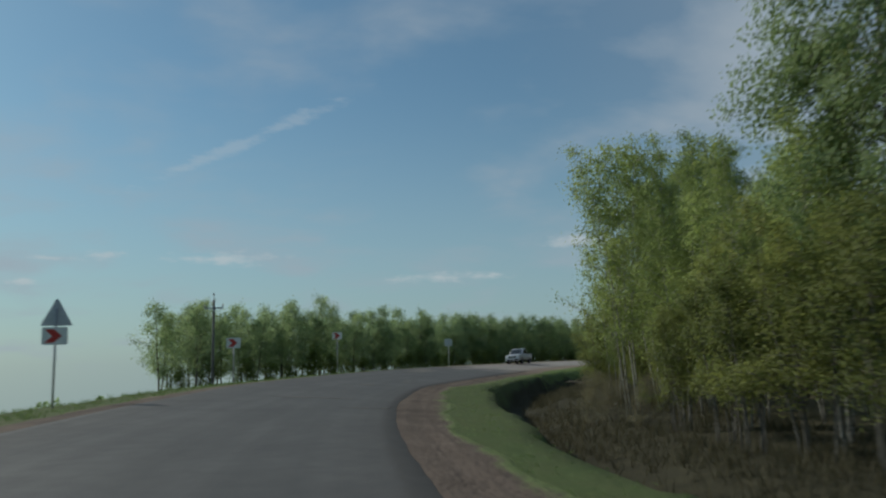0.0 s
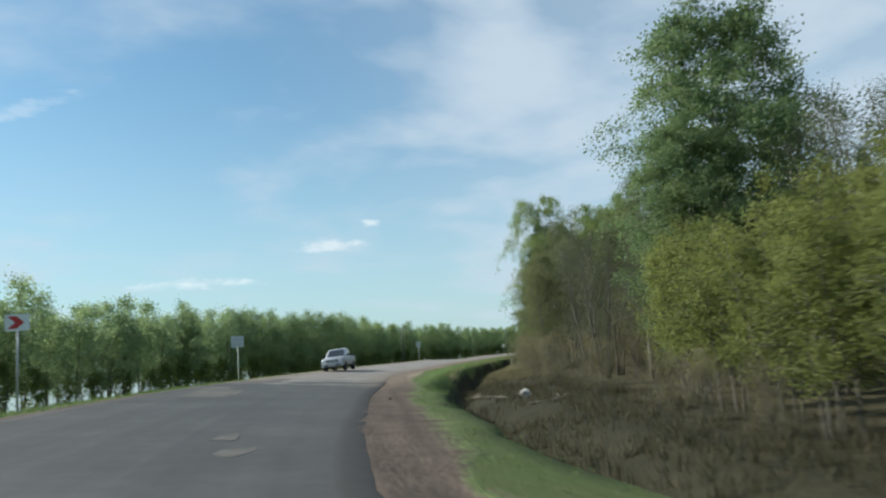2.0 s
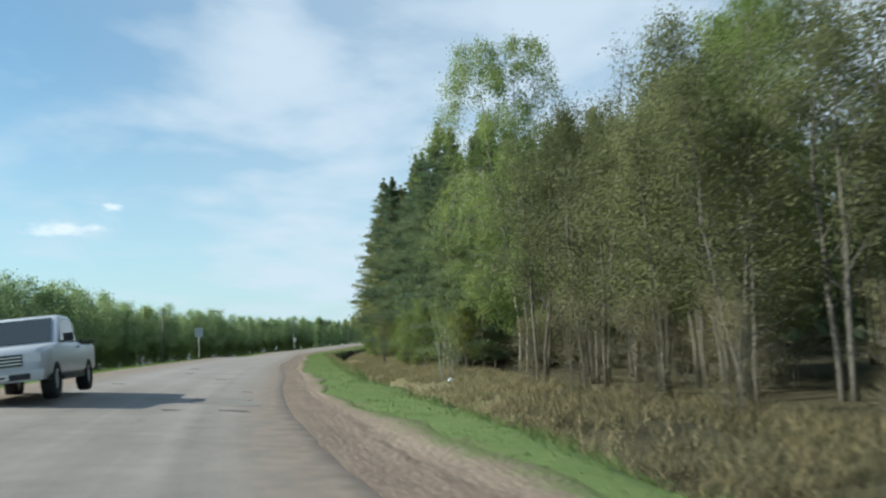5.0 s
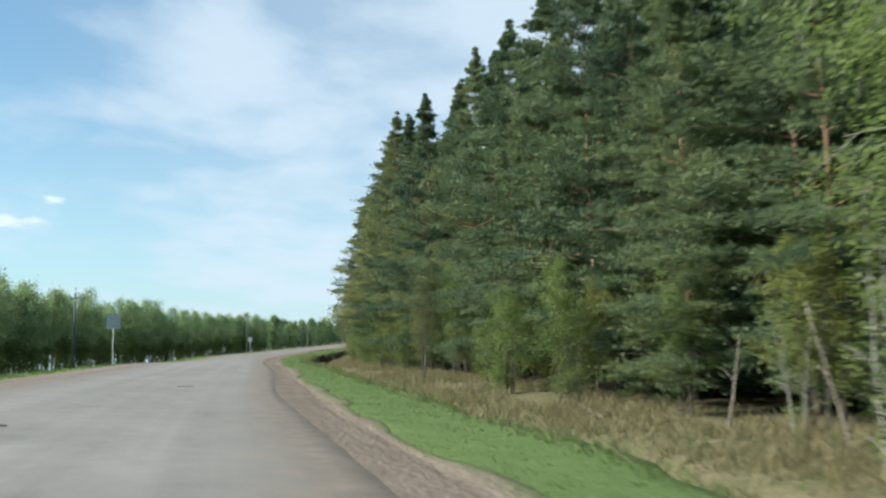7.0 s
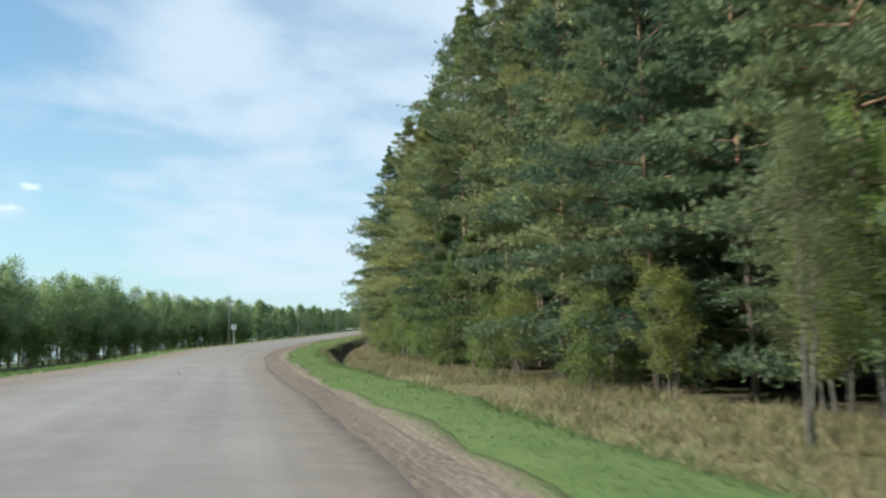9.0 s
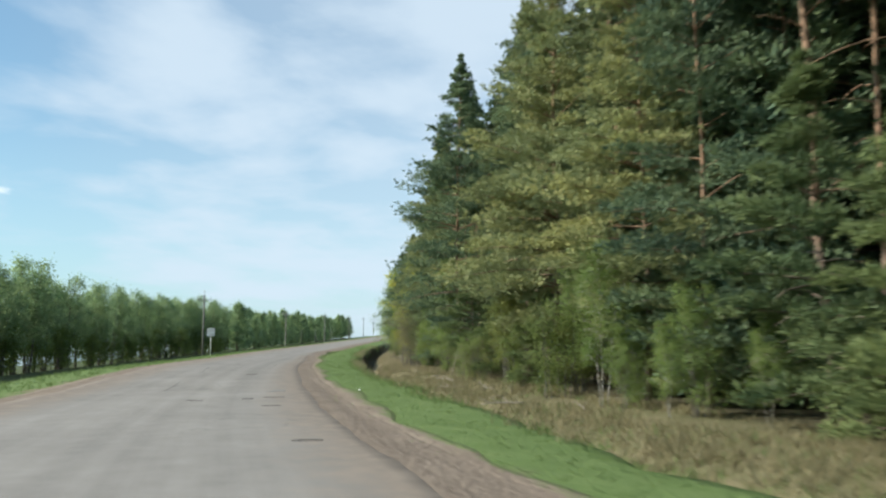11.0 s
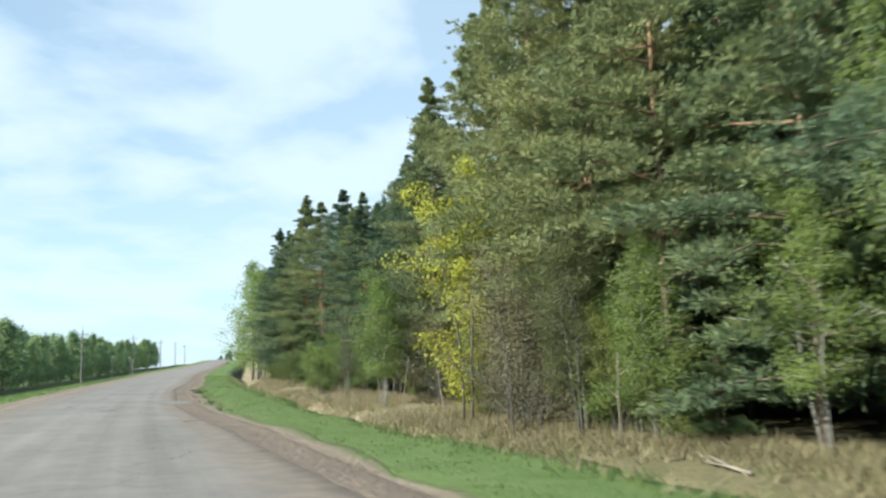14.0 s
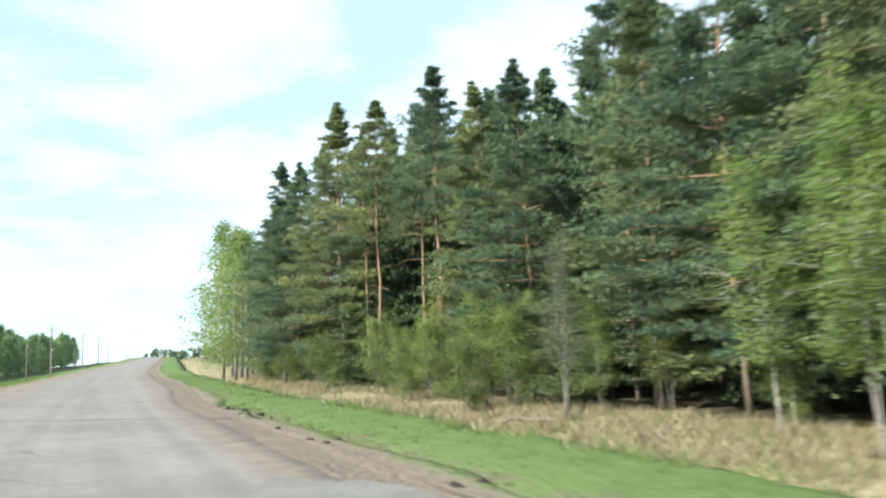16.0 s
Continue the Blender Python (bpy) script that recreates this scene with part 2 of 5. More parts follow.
M_ASPHALT = asphalt()
M_PATCH_L = soil("pale_repair", (0.085, 0.083, 0.078), (0.125, 0.120, 0.112), (0.175, 0.168, 0.156), 1.6)
M_PATCH_P = soil("bleached_repair", (0.170, 0.162, 0.150), (0.215, 0.204, 0.190), (0.26, 0.248, 0.23), 1.6)
M_CRACK = soil("dirty_crack", (0.075, 0.070, 0.064), (0.105, 0.098, 0.090), (0.14, 0.132, 0.122), 5.0)
M_POT = soil("broken_asphalt", (0.055, 0.051, 0.048), (0.095, 0.088, 0.081), (0.15, 0.138, 0.126), 7.0)
M_HOLE = soil("pothole_dirt", (0.035, 0.032, 0.030), (0.06, 0.053, 0.047), (0.10, 0.088, 0.075), 6.0)


def gravel():
    """Packed brown gravel: damp and dark along the broken asphalt, stonier and paler outwards."""
    m, kn = material("brown_gravel")
    co = kn.add("ShaderNodeTexCoord").outputs["Object"]
    uv = kn.add("ShaderNodeUVMap").outputs[0]
    across = kn.math("ABSOLUTE", kn.add("ShaderNodeSeparateXYZ", Vector=uv).outputs[0])
    streak = kn.noise(kn.add("ShaderNodeMapping", Vector=uv, Scale=(2.6, 0.12, 1)).outputs[0], 1.0, 4)
    big, fine = kn.noise(co, 0.9, 5), kn.noise(co, 11.0, 4, 0.7)
    f = kn.math("ADD", kn.math("MULTIPLY", streak, 0.32), kn.math("ADD", kn.math("MULTIPLY", big, 0.38), kn.math("MULTIPLY", fine, 0.30)))
    col = kn.ramp(f, (0.34, (0.160, 0.124, 0.098)), (0.5, (0.232, 0.184, 0.145)), (0.64, (0.325, 0.262, 0.207)))
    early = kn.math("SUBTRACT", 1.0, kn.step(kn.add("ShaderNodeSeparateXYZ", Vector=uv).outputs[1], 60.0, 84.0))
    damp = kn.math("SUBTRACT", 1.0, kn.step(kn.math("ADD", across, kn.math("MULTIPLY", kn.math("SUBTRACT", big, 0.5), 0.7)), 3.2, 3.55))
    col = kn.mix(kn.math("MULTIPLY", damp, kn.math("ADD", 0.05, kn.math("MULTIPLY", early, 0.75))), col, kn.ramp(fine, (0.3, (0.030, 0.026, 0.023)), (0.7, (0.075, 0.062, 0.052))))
    # darker brown along the first stretch
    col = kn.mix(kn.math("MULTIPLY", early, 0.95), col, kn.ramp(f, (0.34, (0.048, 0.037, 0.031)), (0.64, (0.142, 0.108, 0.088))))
    # packed brown strip inside, a dark wheel rut, paler loose gravel outside
    way = kn.math("ADD", across, kn.math("MULTIPLY", kn.math("SUBTRACT", kn.noise(kn.add("ShaderNodeMapping", Vector=uv, Scale=(1.0, 0.09, 1)).outputs[0], 1.0, 3), 0.5), 1.1))
    packed = kn.math("MULTIPLY", kn.math("SUBTRACT", 1.0, kn.step(way, 3.9, 4.15)), kn.math("SUBTRACT", 1.0, early))
    col = kn.mix(kn.math("MULTIPLY", packed, 0.45), col, kn.ramp(fine, (0.3, (0.105, 0.083, 0.067)), (0.7, (0.190, 0.153, 0.125))))
    rut = kn.math("MULTIPLY", kn.math("SUBTRACT", 1.0, kn.step(kn.math("ABSOLUTE", kn.math("SUBTRACT", way, 4.12)), 0.03, 0.12)), kn.step(big, 0.38, 0.55))
    col = kn.mix(kn.math("MULTIPLY", rut, 0.45), col, (0.060, 0.048, 0.040))
    turf = kn.step(kn.math("ADD", across, kn.math("ADD", kn.math("MULTIPLY", kn.math("SUBTRACT", fine, 0.5), 1.5), kn.math("MULTIPLY", kn.math("SUBTRACT", big, 0.5), 1.3))), 4.45, 4.95)
    col = kn.mix(turf, col, kn.ramp(fine, (0.35, (0.090, 0.128, 0.044)), (0.65, (0.158, 0.196, 0.078))))
    pebbles = kn.add("ShaderNodeTexVoronoi", Vector=co, Scale=9.0)
    finish(kn, principled(kn, col, 0.95, 0, 0.15), kn.math("ADD", fine, kn.math("MULTIPLY", pebbles.outputs[0], -0.6)), 0.8, 0.04)
    return m


M_GRAVEL = gravel()


def ground_mat():
    """Meadow, mown verge, dry last-year grass and forest litter, told apart by the distance from the road."""
    m, kn = material("ground_cover")
    co = kn.add("ShaderNodeTexCoord").outputs["Object"]
    u = kn.add("ShaderNodeAttribute")
    u.attribute_name = "across"
    s_at = kn.add("ShaderNodeAttribute")
    s_at.attribute_name = "along"
    big, mid, fine = kn.noise(co, 0.22, 4), kn.noise(co, 1.1, 5, 0.6), kn.noise(co, 9.0, 4, 0.7)
    w = kn.math("ADD", u.outputs["Fac"], kn.math("ADD", kn.math("MULTIPLY", kn.math("SUBTRACT", big, 0.5), 3.0), kn.math("MULTIPLY", kn.math("SUBTRACT", mid, 0.5), 2.6)))
    tex = kn.math("ADD", kn.math("MULTIPLY", mid, 0.5), kn.math("MULTIPLY", fine, 0.5))
    green = kn.ramp(tex, (0.3, (0.094, 0.142, 0.047)), (0.5, (0.129, 0.186, 0.065)), (0.7, (0.174, 0.224, 0.090)))
    dry = kn.ramp(tex, (0.3, (0.090, 0.078, 0.044)), (0.5, (0.220, 0.186, 0.112)), (0.72, (0.430, 0.368, 0.240)))
    olive = kn.ramp(tex, (0.3, (0.048, 0.052, 0.024)), (0.5, (0.105, 0.104, 0.052)), (0.72, (0.215, 0.196, 0.110)))
    bleached = kn.step(kn.math("ADD", s_at.outputs["Fac"], kn.math("MULTIPLY", kn.math("SUBTRACT", big, 0.5), 40)), 216.0, 246.0)
    dry = kn.mix(kn.math("MULTIPLY", kn.math("SUBTRACT", 1.0, bleached), kn.step(mid, 0.30, 0.62)), dry, olive)
    litter = kn.ramp(tex, (0.3, (0.036, 0.034, 0.021)), (0.52, (0.072, 0.066, 0.040)), (0.72, (0.120, 0.108, 0.064)))
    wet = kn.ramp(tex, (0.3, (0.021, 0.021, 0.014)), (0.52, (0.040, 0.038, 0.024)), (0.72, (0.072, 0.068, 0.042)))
    field = kn.ramp(tex, (0.3, (0.038, 0.050, 0.022)), (0.52, (0.064, 0.080, 0.034)), (0.72, (0.105, 0.118, 0.056)))
    brown = kn.ramp(tex, (0.3, (0.110, 0.084, 0.062)), (0.6, (0.23, 0.18, 0.135)))
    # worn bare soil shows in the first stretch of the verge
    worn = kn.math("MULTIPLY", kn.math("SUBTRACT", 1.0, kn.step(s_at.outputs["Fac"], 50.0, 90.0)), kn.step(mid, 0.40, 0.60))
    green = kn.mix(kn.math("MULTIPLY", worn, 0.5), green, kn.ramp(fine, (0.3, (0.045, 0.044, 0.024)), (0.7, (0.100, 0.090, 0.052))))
    # the verge green is darker along the first stretch
    first_stretch = kn.math("SUBTRACT", 1.0, kn.step(s_at.outputs["Fac"], 45.0, 85.0))
    green = kn.mix(kn.math("MULTIPLY", first_stretch, 0.7), green, kn.ramp(tex, (0.3, (0.036, 0.052, 0.020)), (0.7, (0.090, 0.108, 0.045))))
    # dry grass takes over from the swampy hollow along the way
    dryer = kn.step(kn.math("ADD", s_at.outputs["Fac"], kn.math("MULTIPLY", kn.math("SUBTRACT", big, 0.5), 60)), 78, 110)
    beyond = kn.mix(dryer, wet, dry)
    col = kn.mix(kn.step(kn.math("ADD", w, kn.math("ADD", kn.math("MULTIPLY", kn.step(s_at.outputs["Fac"], 85.0, 100.0), 0.9), kn.math("MULTIPLY", kn.math("SUBTRACT", 1.0, kn.step(s_at.outputs["Fac"], 38.0, 50.0)), 0.9))), 4.3, 5.3), brown, green)
    col = kn.mix(kn.step(kn.math("SUBTRACT", w, kn.math("MULTIPLY", kn.step(s_at.outputs["Fac"], 70.0, 110.0), 0.6)), 6.4, 7.6), col, beyond)
    col = kn.mix(kn.step(w, 13.2, 15.5), col, litter)
    # dark earth on the ditch slope and floor, its shade put into the colour
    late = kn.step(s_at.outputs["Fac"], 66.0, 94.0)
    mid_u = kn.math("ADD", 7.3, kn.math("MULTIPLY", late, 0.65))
    shaded_cut = kn.math("SUBTRACT", 1.0, kn.step(kn.math("ABSOLUTE", kn.math("SUBTRACT", kn.math("ADD", u.outputs["Fac"], kn.math("MULTIPLY", kn.math("SUBTRACT", mid, 0.5), 0.3)), mid_u)), 0.45, 0.75))
    col = kn.mix(kn.math("MULTIPLY", shaded_cut, 0.9), col, wet)
    left = kn.mix(kn.step(kn.math("MULTIPLY", w, -1), 4.0, 4.9), brown, green)
    left = kn.mix(kn.step(kn.math("MULTIPLY", w, -1), 7.5, 12.0), left, field)
    col = kn.mix(kn.step(u.outputs["Fac"], -0.5, 0.5), left, col)
    finish(kn, principled(kn, col, 0.95, 0, 0.12), fine, 0.8, 0.06)
    return m


M_GROUND = ground_mat()


def blade(name, a, b):
    m, kn = material(name)
    r = kn.add("ShaderNodeNewGeometry").outputs["Random Per Island"]
    col = kn.ramp(r, (0.0, a), (1.0, b))
    p = principled(kn, col, 0.7, 0, 0.2)
    t = kn.add("ShaderNodeBsdfTranslucent", Color=col)
    mx = kn.add("ShaderNodeMixShader", Fac=0.35)
    kn.t.links.new(p.outputs[0], mx.inputs[1])
    kn.t.links.new(t.outputs[0], mx.inputs[2])
    finish(kn, mx)
    return m


M_DRY = blade("dry_grass_blades", (0.195, 0.165, 0.098), (0.440, 0.378, 0.240))
M_DULL = blade("dull_dry_grass_blades", (0.140, 0.128, 0.066), (0.350, 0.305, 0.178))
M_SEDGE = blade("brown_sedge_blades", (0.048, 0.047, 0.028), (0.118, 0.108, 0.062))
M_GRASS = blade("green_grass_blades", (0.102, 0.160, 0.049), (0.182, 0.248, 0.086))
M_CONCRETE = simple("weathered_concrete", (0.115, 0.11, 0.103), (0.20, 0.193, 0.18), 3.0, 0.85, bump=0.4)
M_STEEL = simple("galvanised_steel", (0.30, 0.31, 0.32), (0.42, 0.43, 0.44), 6.0, 0.5, 0.5, bump=0.1)
M_SIGNBACK = simple("bare_sign_back", (0.40, 0.42, 0.44), (0.52, 0.54, 0.56), 4.0, 0.55, 0.2, bump=0.05)
M_WHITE = simple("white_sign_paint", (0.62, 0.62, 0.60), (0.74, 0.74, 0.72), 5.0, 0.5, bump=0.05)
M_RED = simple("red_sign_paint", (0.42, 0.035, 0.03), (0.52, 0.05, 0.04), 5.0, 0.5, bump=0.05)
M_PORCELAIN = simple("grey_porcelain", (0.35, 0.36, 0.36), (0.5, 0.5, 0.5), 9.0, 0.3, bump=0.0)
M_STONE = simple("pale_stone", (0.34, 0.33, 0.31), (0.58, 0.57, 0.54), 4.0, 0.85, bump=0.5)
M_PLASTIC = simple("white_plastic", (0.72, 0.72, 0.72), (0.84, 0.84, 0.84), 4.0, 0.4, bump=0.2)
M_DEADWOOD = simple("dead_wood", (0.16, 0.135, 0.11), (0.34, 0.30, 0.25), 5.0, 0.9, bump=0.5)


# ================= the road's line =================
# distance along the centre line and heading (degrees to the left of +y)
LINE = [(-200, 13), (-26, 12.1), (-6, 11.1), (6, 8.9), (18, 4.4), (30, -1.5), (42, -7.1), (54, -11.6), (69, -15.8), (84, -19.6), (99, -21.8), (114, -23.6), (129, -25.7),
        (144, -25.7), (159, -24.2), (174, -25.3), (189, -29.7), (204, -31.6), (219, -33.6), (234, -35.2), (255, -37.2), (285, -38.8), (320, -40.5), (360, -42.0), (900, -42.5)]
S0, S1, DS = -200.0, 900.0, 1.0
C_S = np.arange(S0, S1 + DS, DS)
C_H = np.radians(np.interp(C_S, *zip(*LINE)))
_x, _y = np.cumsum(-np.sin(C_H) * DS), np.cumsum(np.cos(C_H) * DS)
_o = int(-S0 / DS)
C_X, C_Y = _x - _x[_o] - 1.903, _y - _y[_o] + 0.40
HALF = 3.5
EDGE = 3.15  # right edge of the asphalt


def place(s, u):
    """x, y of a point s along the road and u to the right of its centre."""
    h = np.interp(s, C_S, C_H)
    return np.interp(s, C_S, C_X) + np.cos(h) * u, np.interp(s, C_S, C_Y) + np.sin(h) * u


def rise(s):
    e = np.clip(np.asarray(s, float) - 232, 0, 290)
    return 0.010 * e + 3.2e-5 * e * e


def bank(s):
    """How much the left edge lies above the right one."""
    return np.interp(s, [-60, 10, 32, 60, 150, 172, 190, 206, 236, 300], [0.05, 0.1, 0.42, 0.52, 0.46, 0.08, -0.05, 0.2, 0.22, 0.1])


def road_z(s, u):
    return rise(s) + bank(s) * (HALF - u) / (2 * HALF) - 0.02 * (u / HALF) ** 2


def ground_z(s, u):
    s, u = np.asarray(s, float), np.asarray(u, float)
    early = np.clip((95 - s) / 30, 0, 1)
    stray = 0.20 * np.sin(s * 0.19) + 0.14 * np.sin(s * 0.47 + 1.1) + 0.07 * np.sin(s * 1.3)
    u_true, u = u, u + stray * np.interp(u, [5.2, 6.4, 10.5, 13.0], [0, 1, 1, 0])
    r1 = np.interp(u, [3.1, 5.0, 7.15, 7.9, 8.5, 10.0, 12.2, 40, 200], [-0.05, -0.10, -0.26, -1.70, -1.70, -0.92, -0.62, -0.5, -0.5])
    r2 = np.interp(u, [3.1, 4.6, 6.4, 7.1, 8.2, 10.0, 15.0, 40, 200], [-0.05, -0.12, -0.26, -1.45, -1.40, -0.85, -0.6, -0.5, -0.5])
    right = r1 * (1 - early) + r2 * early
    u = u_true
    b = bank(s)
    v = -u
    down = np.interp(v, [3.5, 7.2, 10.0], [0, 0, 1])
    left_z = (b - 0.05 - 0.05 * np.clip(v - 3.5, 0, 3.7)) * (1 - down) + down * np.interp(v, [7.2, 10, 22, 32, 70, 160, 400, 4000], [-0.6, -1.1, -1.5, -2.4, -6.2, -13.5, -33, -320])
    mid = b * (HALF - u) / (2 * HALF) - 0.05
    return rise(s) + np.where(u > EDGE, right, np.where(u < -HALF, left_z, mid))


def rough(x, y):
    return 0.05 * np.sin(x * 0.83 + 1.3 * np.sin(y * 0.31)) * np.sin(y * 0.71 + 0.9 * np.sin(x * 0.43))


def along_across(x, y):
    """The inverse of place, for arrays."""
    x, y = np.asarray(x, float).ravel(), np.asarray(y, float).ravel()
    s, u = np.empty_like(x), np.empty_like(x)
    cx, cy, cs, ch = C_X[::4], C_Y[::4], C_S[::4], C_H[::4]
    for a in range(0, len(x), 4000):
        px, py = x[a:a + 4000], y[a:a + 4000]
        i = np.argmin((px[:, None] - cx) ** 2 + (py[:, None] - cy) ** 2, axis=1)
        for _ in range(2):
            h = np.interp(cs[i] if _ == 0 else si, C_S, C_H)
            bx = np.interp(cs[i] if _ == 0 else si, C_S, C_X)
            by = np.interp(cs[i] if _ == 0 else si, C_S, C_Y)
            base = cs[i] if _ == 0 else si
            du = (px - bx) * np.cos(h) + (py - by) * np.sin(h)
            si = base + (-(px - bx) * np.sin(h) + (py - by) * np.cos(h))
        s[a:a + 4000], u[a:a + 4000] = si, du
    return s, u


def spot(s, u, sink=0.0):
    """A point of the ground, s along and u across."""
    x, y = place(s, u)
    return Vector((float(x), float(y), float(ground_z(s, u) + rough(x, y) * min(1, max(0, (abs(u) - 5) / 3))) - sink))


def heading(s):
    return math.degrees(float(np.interp(s, C_S, C_H)))


# ================= mesh helpers =================
class Shape:
    """Collects vertices and faces."""

    def __init__(self):
        self.v, self.f, self.n = [], [], 0

    def add(self, verts, faces):
        verts = np.asarray(verts, float).reshape(-1, 3)
        self.v.append(verts)
        self.f += [tuple(int(i) + self.n for i in f) for f in faces]
        self.n += len(verts)
        return self

    def quads(self, q):
        q = np.asarray(q, float).reshape(-1, 3)
        k4 = np.arange(len(q)).reshape(-1, 4)
        return self.add(q, k4)

    def tris(self, q):
        q = np.asarray(q, float).reshape(-1, 3)
        return self.add(q, np.arange(len(q)).reshape(-1, 3))

    def tube(self, pts, radii, sides=6, cap=True):
        pts = np.asarray(pts, float)
        radii = np.broadcast_to(np.asarray(radii, float), (len(pts),))
        rings = []
        t = np.gradient(pts, axis=0)
        t /= np.linalg.norm(t, axis=1)[:, None] + 1e-9
        ref = np.array([1.0, 0, 0]) if abs(t[0][0]) < 0.8 else np.array([0, 1.0, 0])
        for p, d_, r_ in zip(pts, t, radii):
            a = np.cross(d_, ref)
            a /= np.linalg.norm(a) + 1e-9
            b = np.cross(d_, a)
            w = np.arange(sides) * 2 * np.pi / sides
            rings.append(p + r_ * (np.cos(w)[:, None] * a + np.sin(w)[:, None] * b))
        faces = []
        for i in range(len(pts) - 1):
            for j in range(sides):
                k2 = (j + 1) % sides
                faces.append((i * sides + j, i * sides + k2, (i + 1) * sides + k2, (i + 1) * sides + j))
        if cap:
            faces.append(tuple(range(sides))[::-1])
            faces.append(tuple(range((len(pts) - 1) * sides, len(pts) * sides)))
        return self.add(np.concatenate(rings), faces)

    def box(self, lo, hi, m=None):
        x0, y0, z0 = lo
        x1, y1, z1 = hi
        v = np.array([(x0, y0, z0), (x1, y0, z0), (x1, y1, z0), (x0, y1, z0), (x0, y0, z1), (x1, y0, z1), (x1, y1, z1), (x0, y1, z1)], float)
        if m is not None:
            v = np.array([m @ Vector(p) for p in v])
        return self.add(v, [(3, 2, 1, 0), (4, 5, 6, 7), (0, 1, 5, 4), (1, 2, 6, 5), (2, 3, 7, 6), (3, 0, 4, 7)])

    def prism(self, outline, depth, m=None):
        """An outline in x, z pushed along y by depth."""
        n = len(outline)
        v = np.array([(x, y, z) for y in (0, depth) for x, z in outline], float)
        if m is not None:
            v = np.array([m @ Vector(p) for p in v])
        faces = [tuple(range(n)), tuple(range(2 * n - 1, n - 1, -1))]
        faces += [(i, i + n, (i + 1) % n + n, (i + 1) % n) for i in range(n)]
        return self.add(v, faces)

    def mesh(self, name, mat, smooth=False):
        me = bpy.data.meshes.new(name)
        me.from_pydata(np.concatenate(self.v).tolist(), [], self.f)
        me.materials.append(mat)
        if smooth:
            me.polygons.foreach_set("use_smooth", [True] * len(me.polygons))
        me.update()
        return me


def part(name, shape, mat, parent=None, label="", smooth=False, at=None):
    ob = new(name, shape.mesh(name, mat, smooth))
    if parent is not None:
        ob.parent = parent
    if at is not None:
        ob.matrix_basis = at
    return tagged(ob, label)


def empty(name, m, label, category, group="", kind=""):
    ob = new(name)
    ob.matrix_basis = m
    ob.empty_display_size = 0.3
    return tagged(ob, label, category, group, kind)


def leaves(rng, centres, size, spread, per, flat=0.0, long_=1.5, axis=None):
    """Diamond leaves scattered round centres, turned mostly outwards and up. long_: length over width."""
    c = np.repeat(np.asarray(centres, float), per, axis=0)
    n = len(c)
    c = c + rng.normal(0, 1, (n, 3)) * spread
    out = c - (np.array([0, 0, 0]) if axis is None else axis)
    out[:, 2] = 0
    out /= np.linalg.norm(out, axis=1)[:, None] + 0.2
    nrm = out * 0.75 + np.array([0, 0, 0.45]) + rng.normal(0, 0.55, (n, 3))
    nrm /= np.linalg.norm(nrm, axis=1)[:, None] + 1e-9
    a = np.cross(nrm, rng.normal(0, 1, (n, 3)))
    a /= np.linalg.norm(a, axis=1)[:, None] + 1e-9
    b = np.cross(nrm, a)
    sz = (size * rng.uniform(0.6, 1.35, n))[:, None]
    la, lb = a * sz * 0.5 * long_, b * sz * 0.5
    return np.stack([c - la, c + lb, c + la, c - lb], axis=1)


def limb(rng, start, azim, elev, length, droop=0.0, steps=4, wob=0.06):
    """A bending line of points."""
    p, out = np.array(start, float), [np.array(start, float)]
    for i in range(steps):
        e = elev - droop * (i / max(1, steps - 1))
        d_ = np.array([math.cos(azim) * math.cos(e), math.sin(azim) * math.cos(e), math.sin(e)])
        p = p + (d_ + rng.normal(0, wob, 3)) * length / steps
        out.append(p.copy())
    return np.array(out)


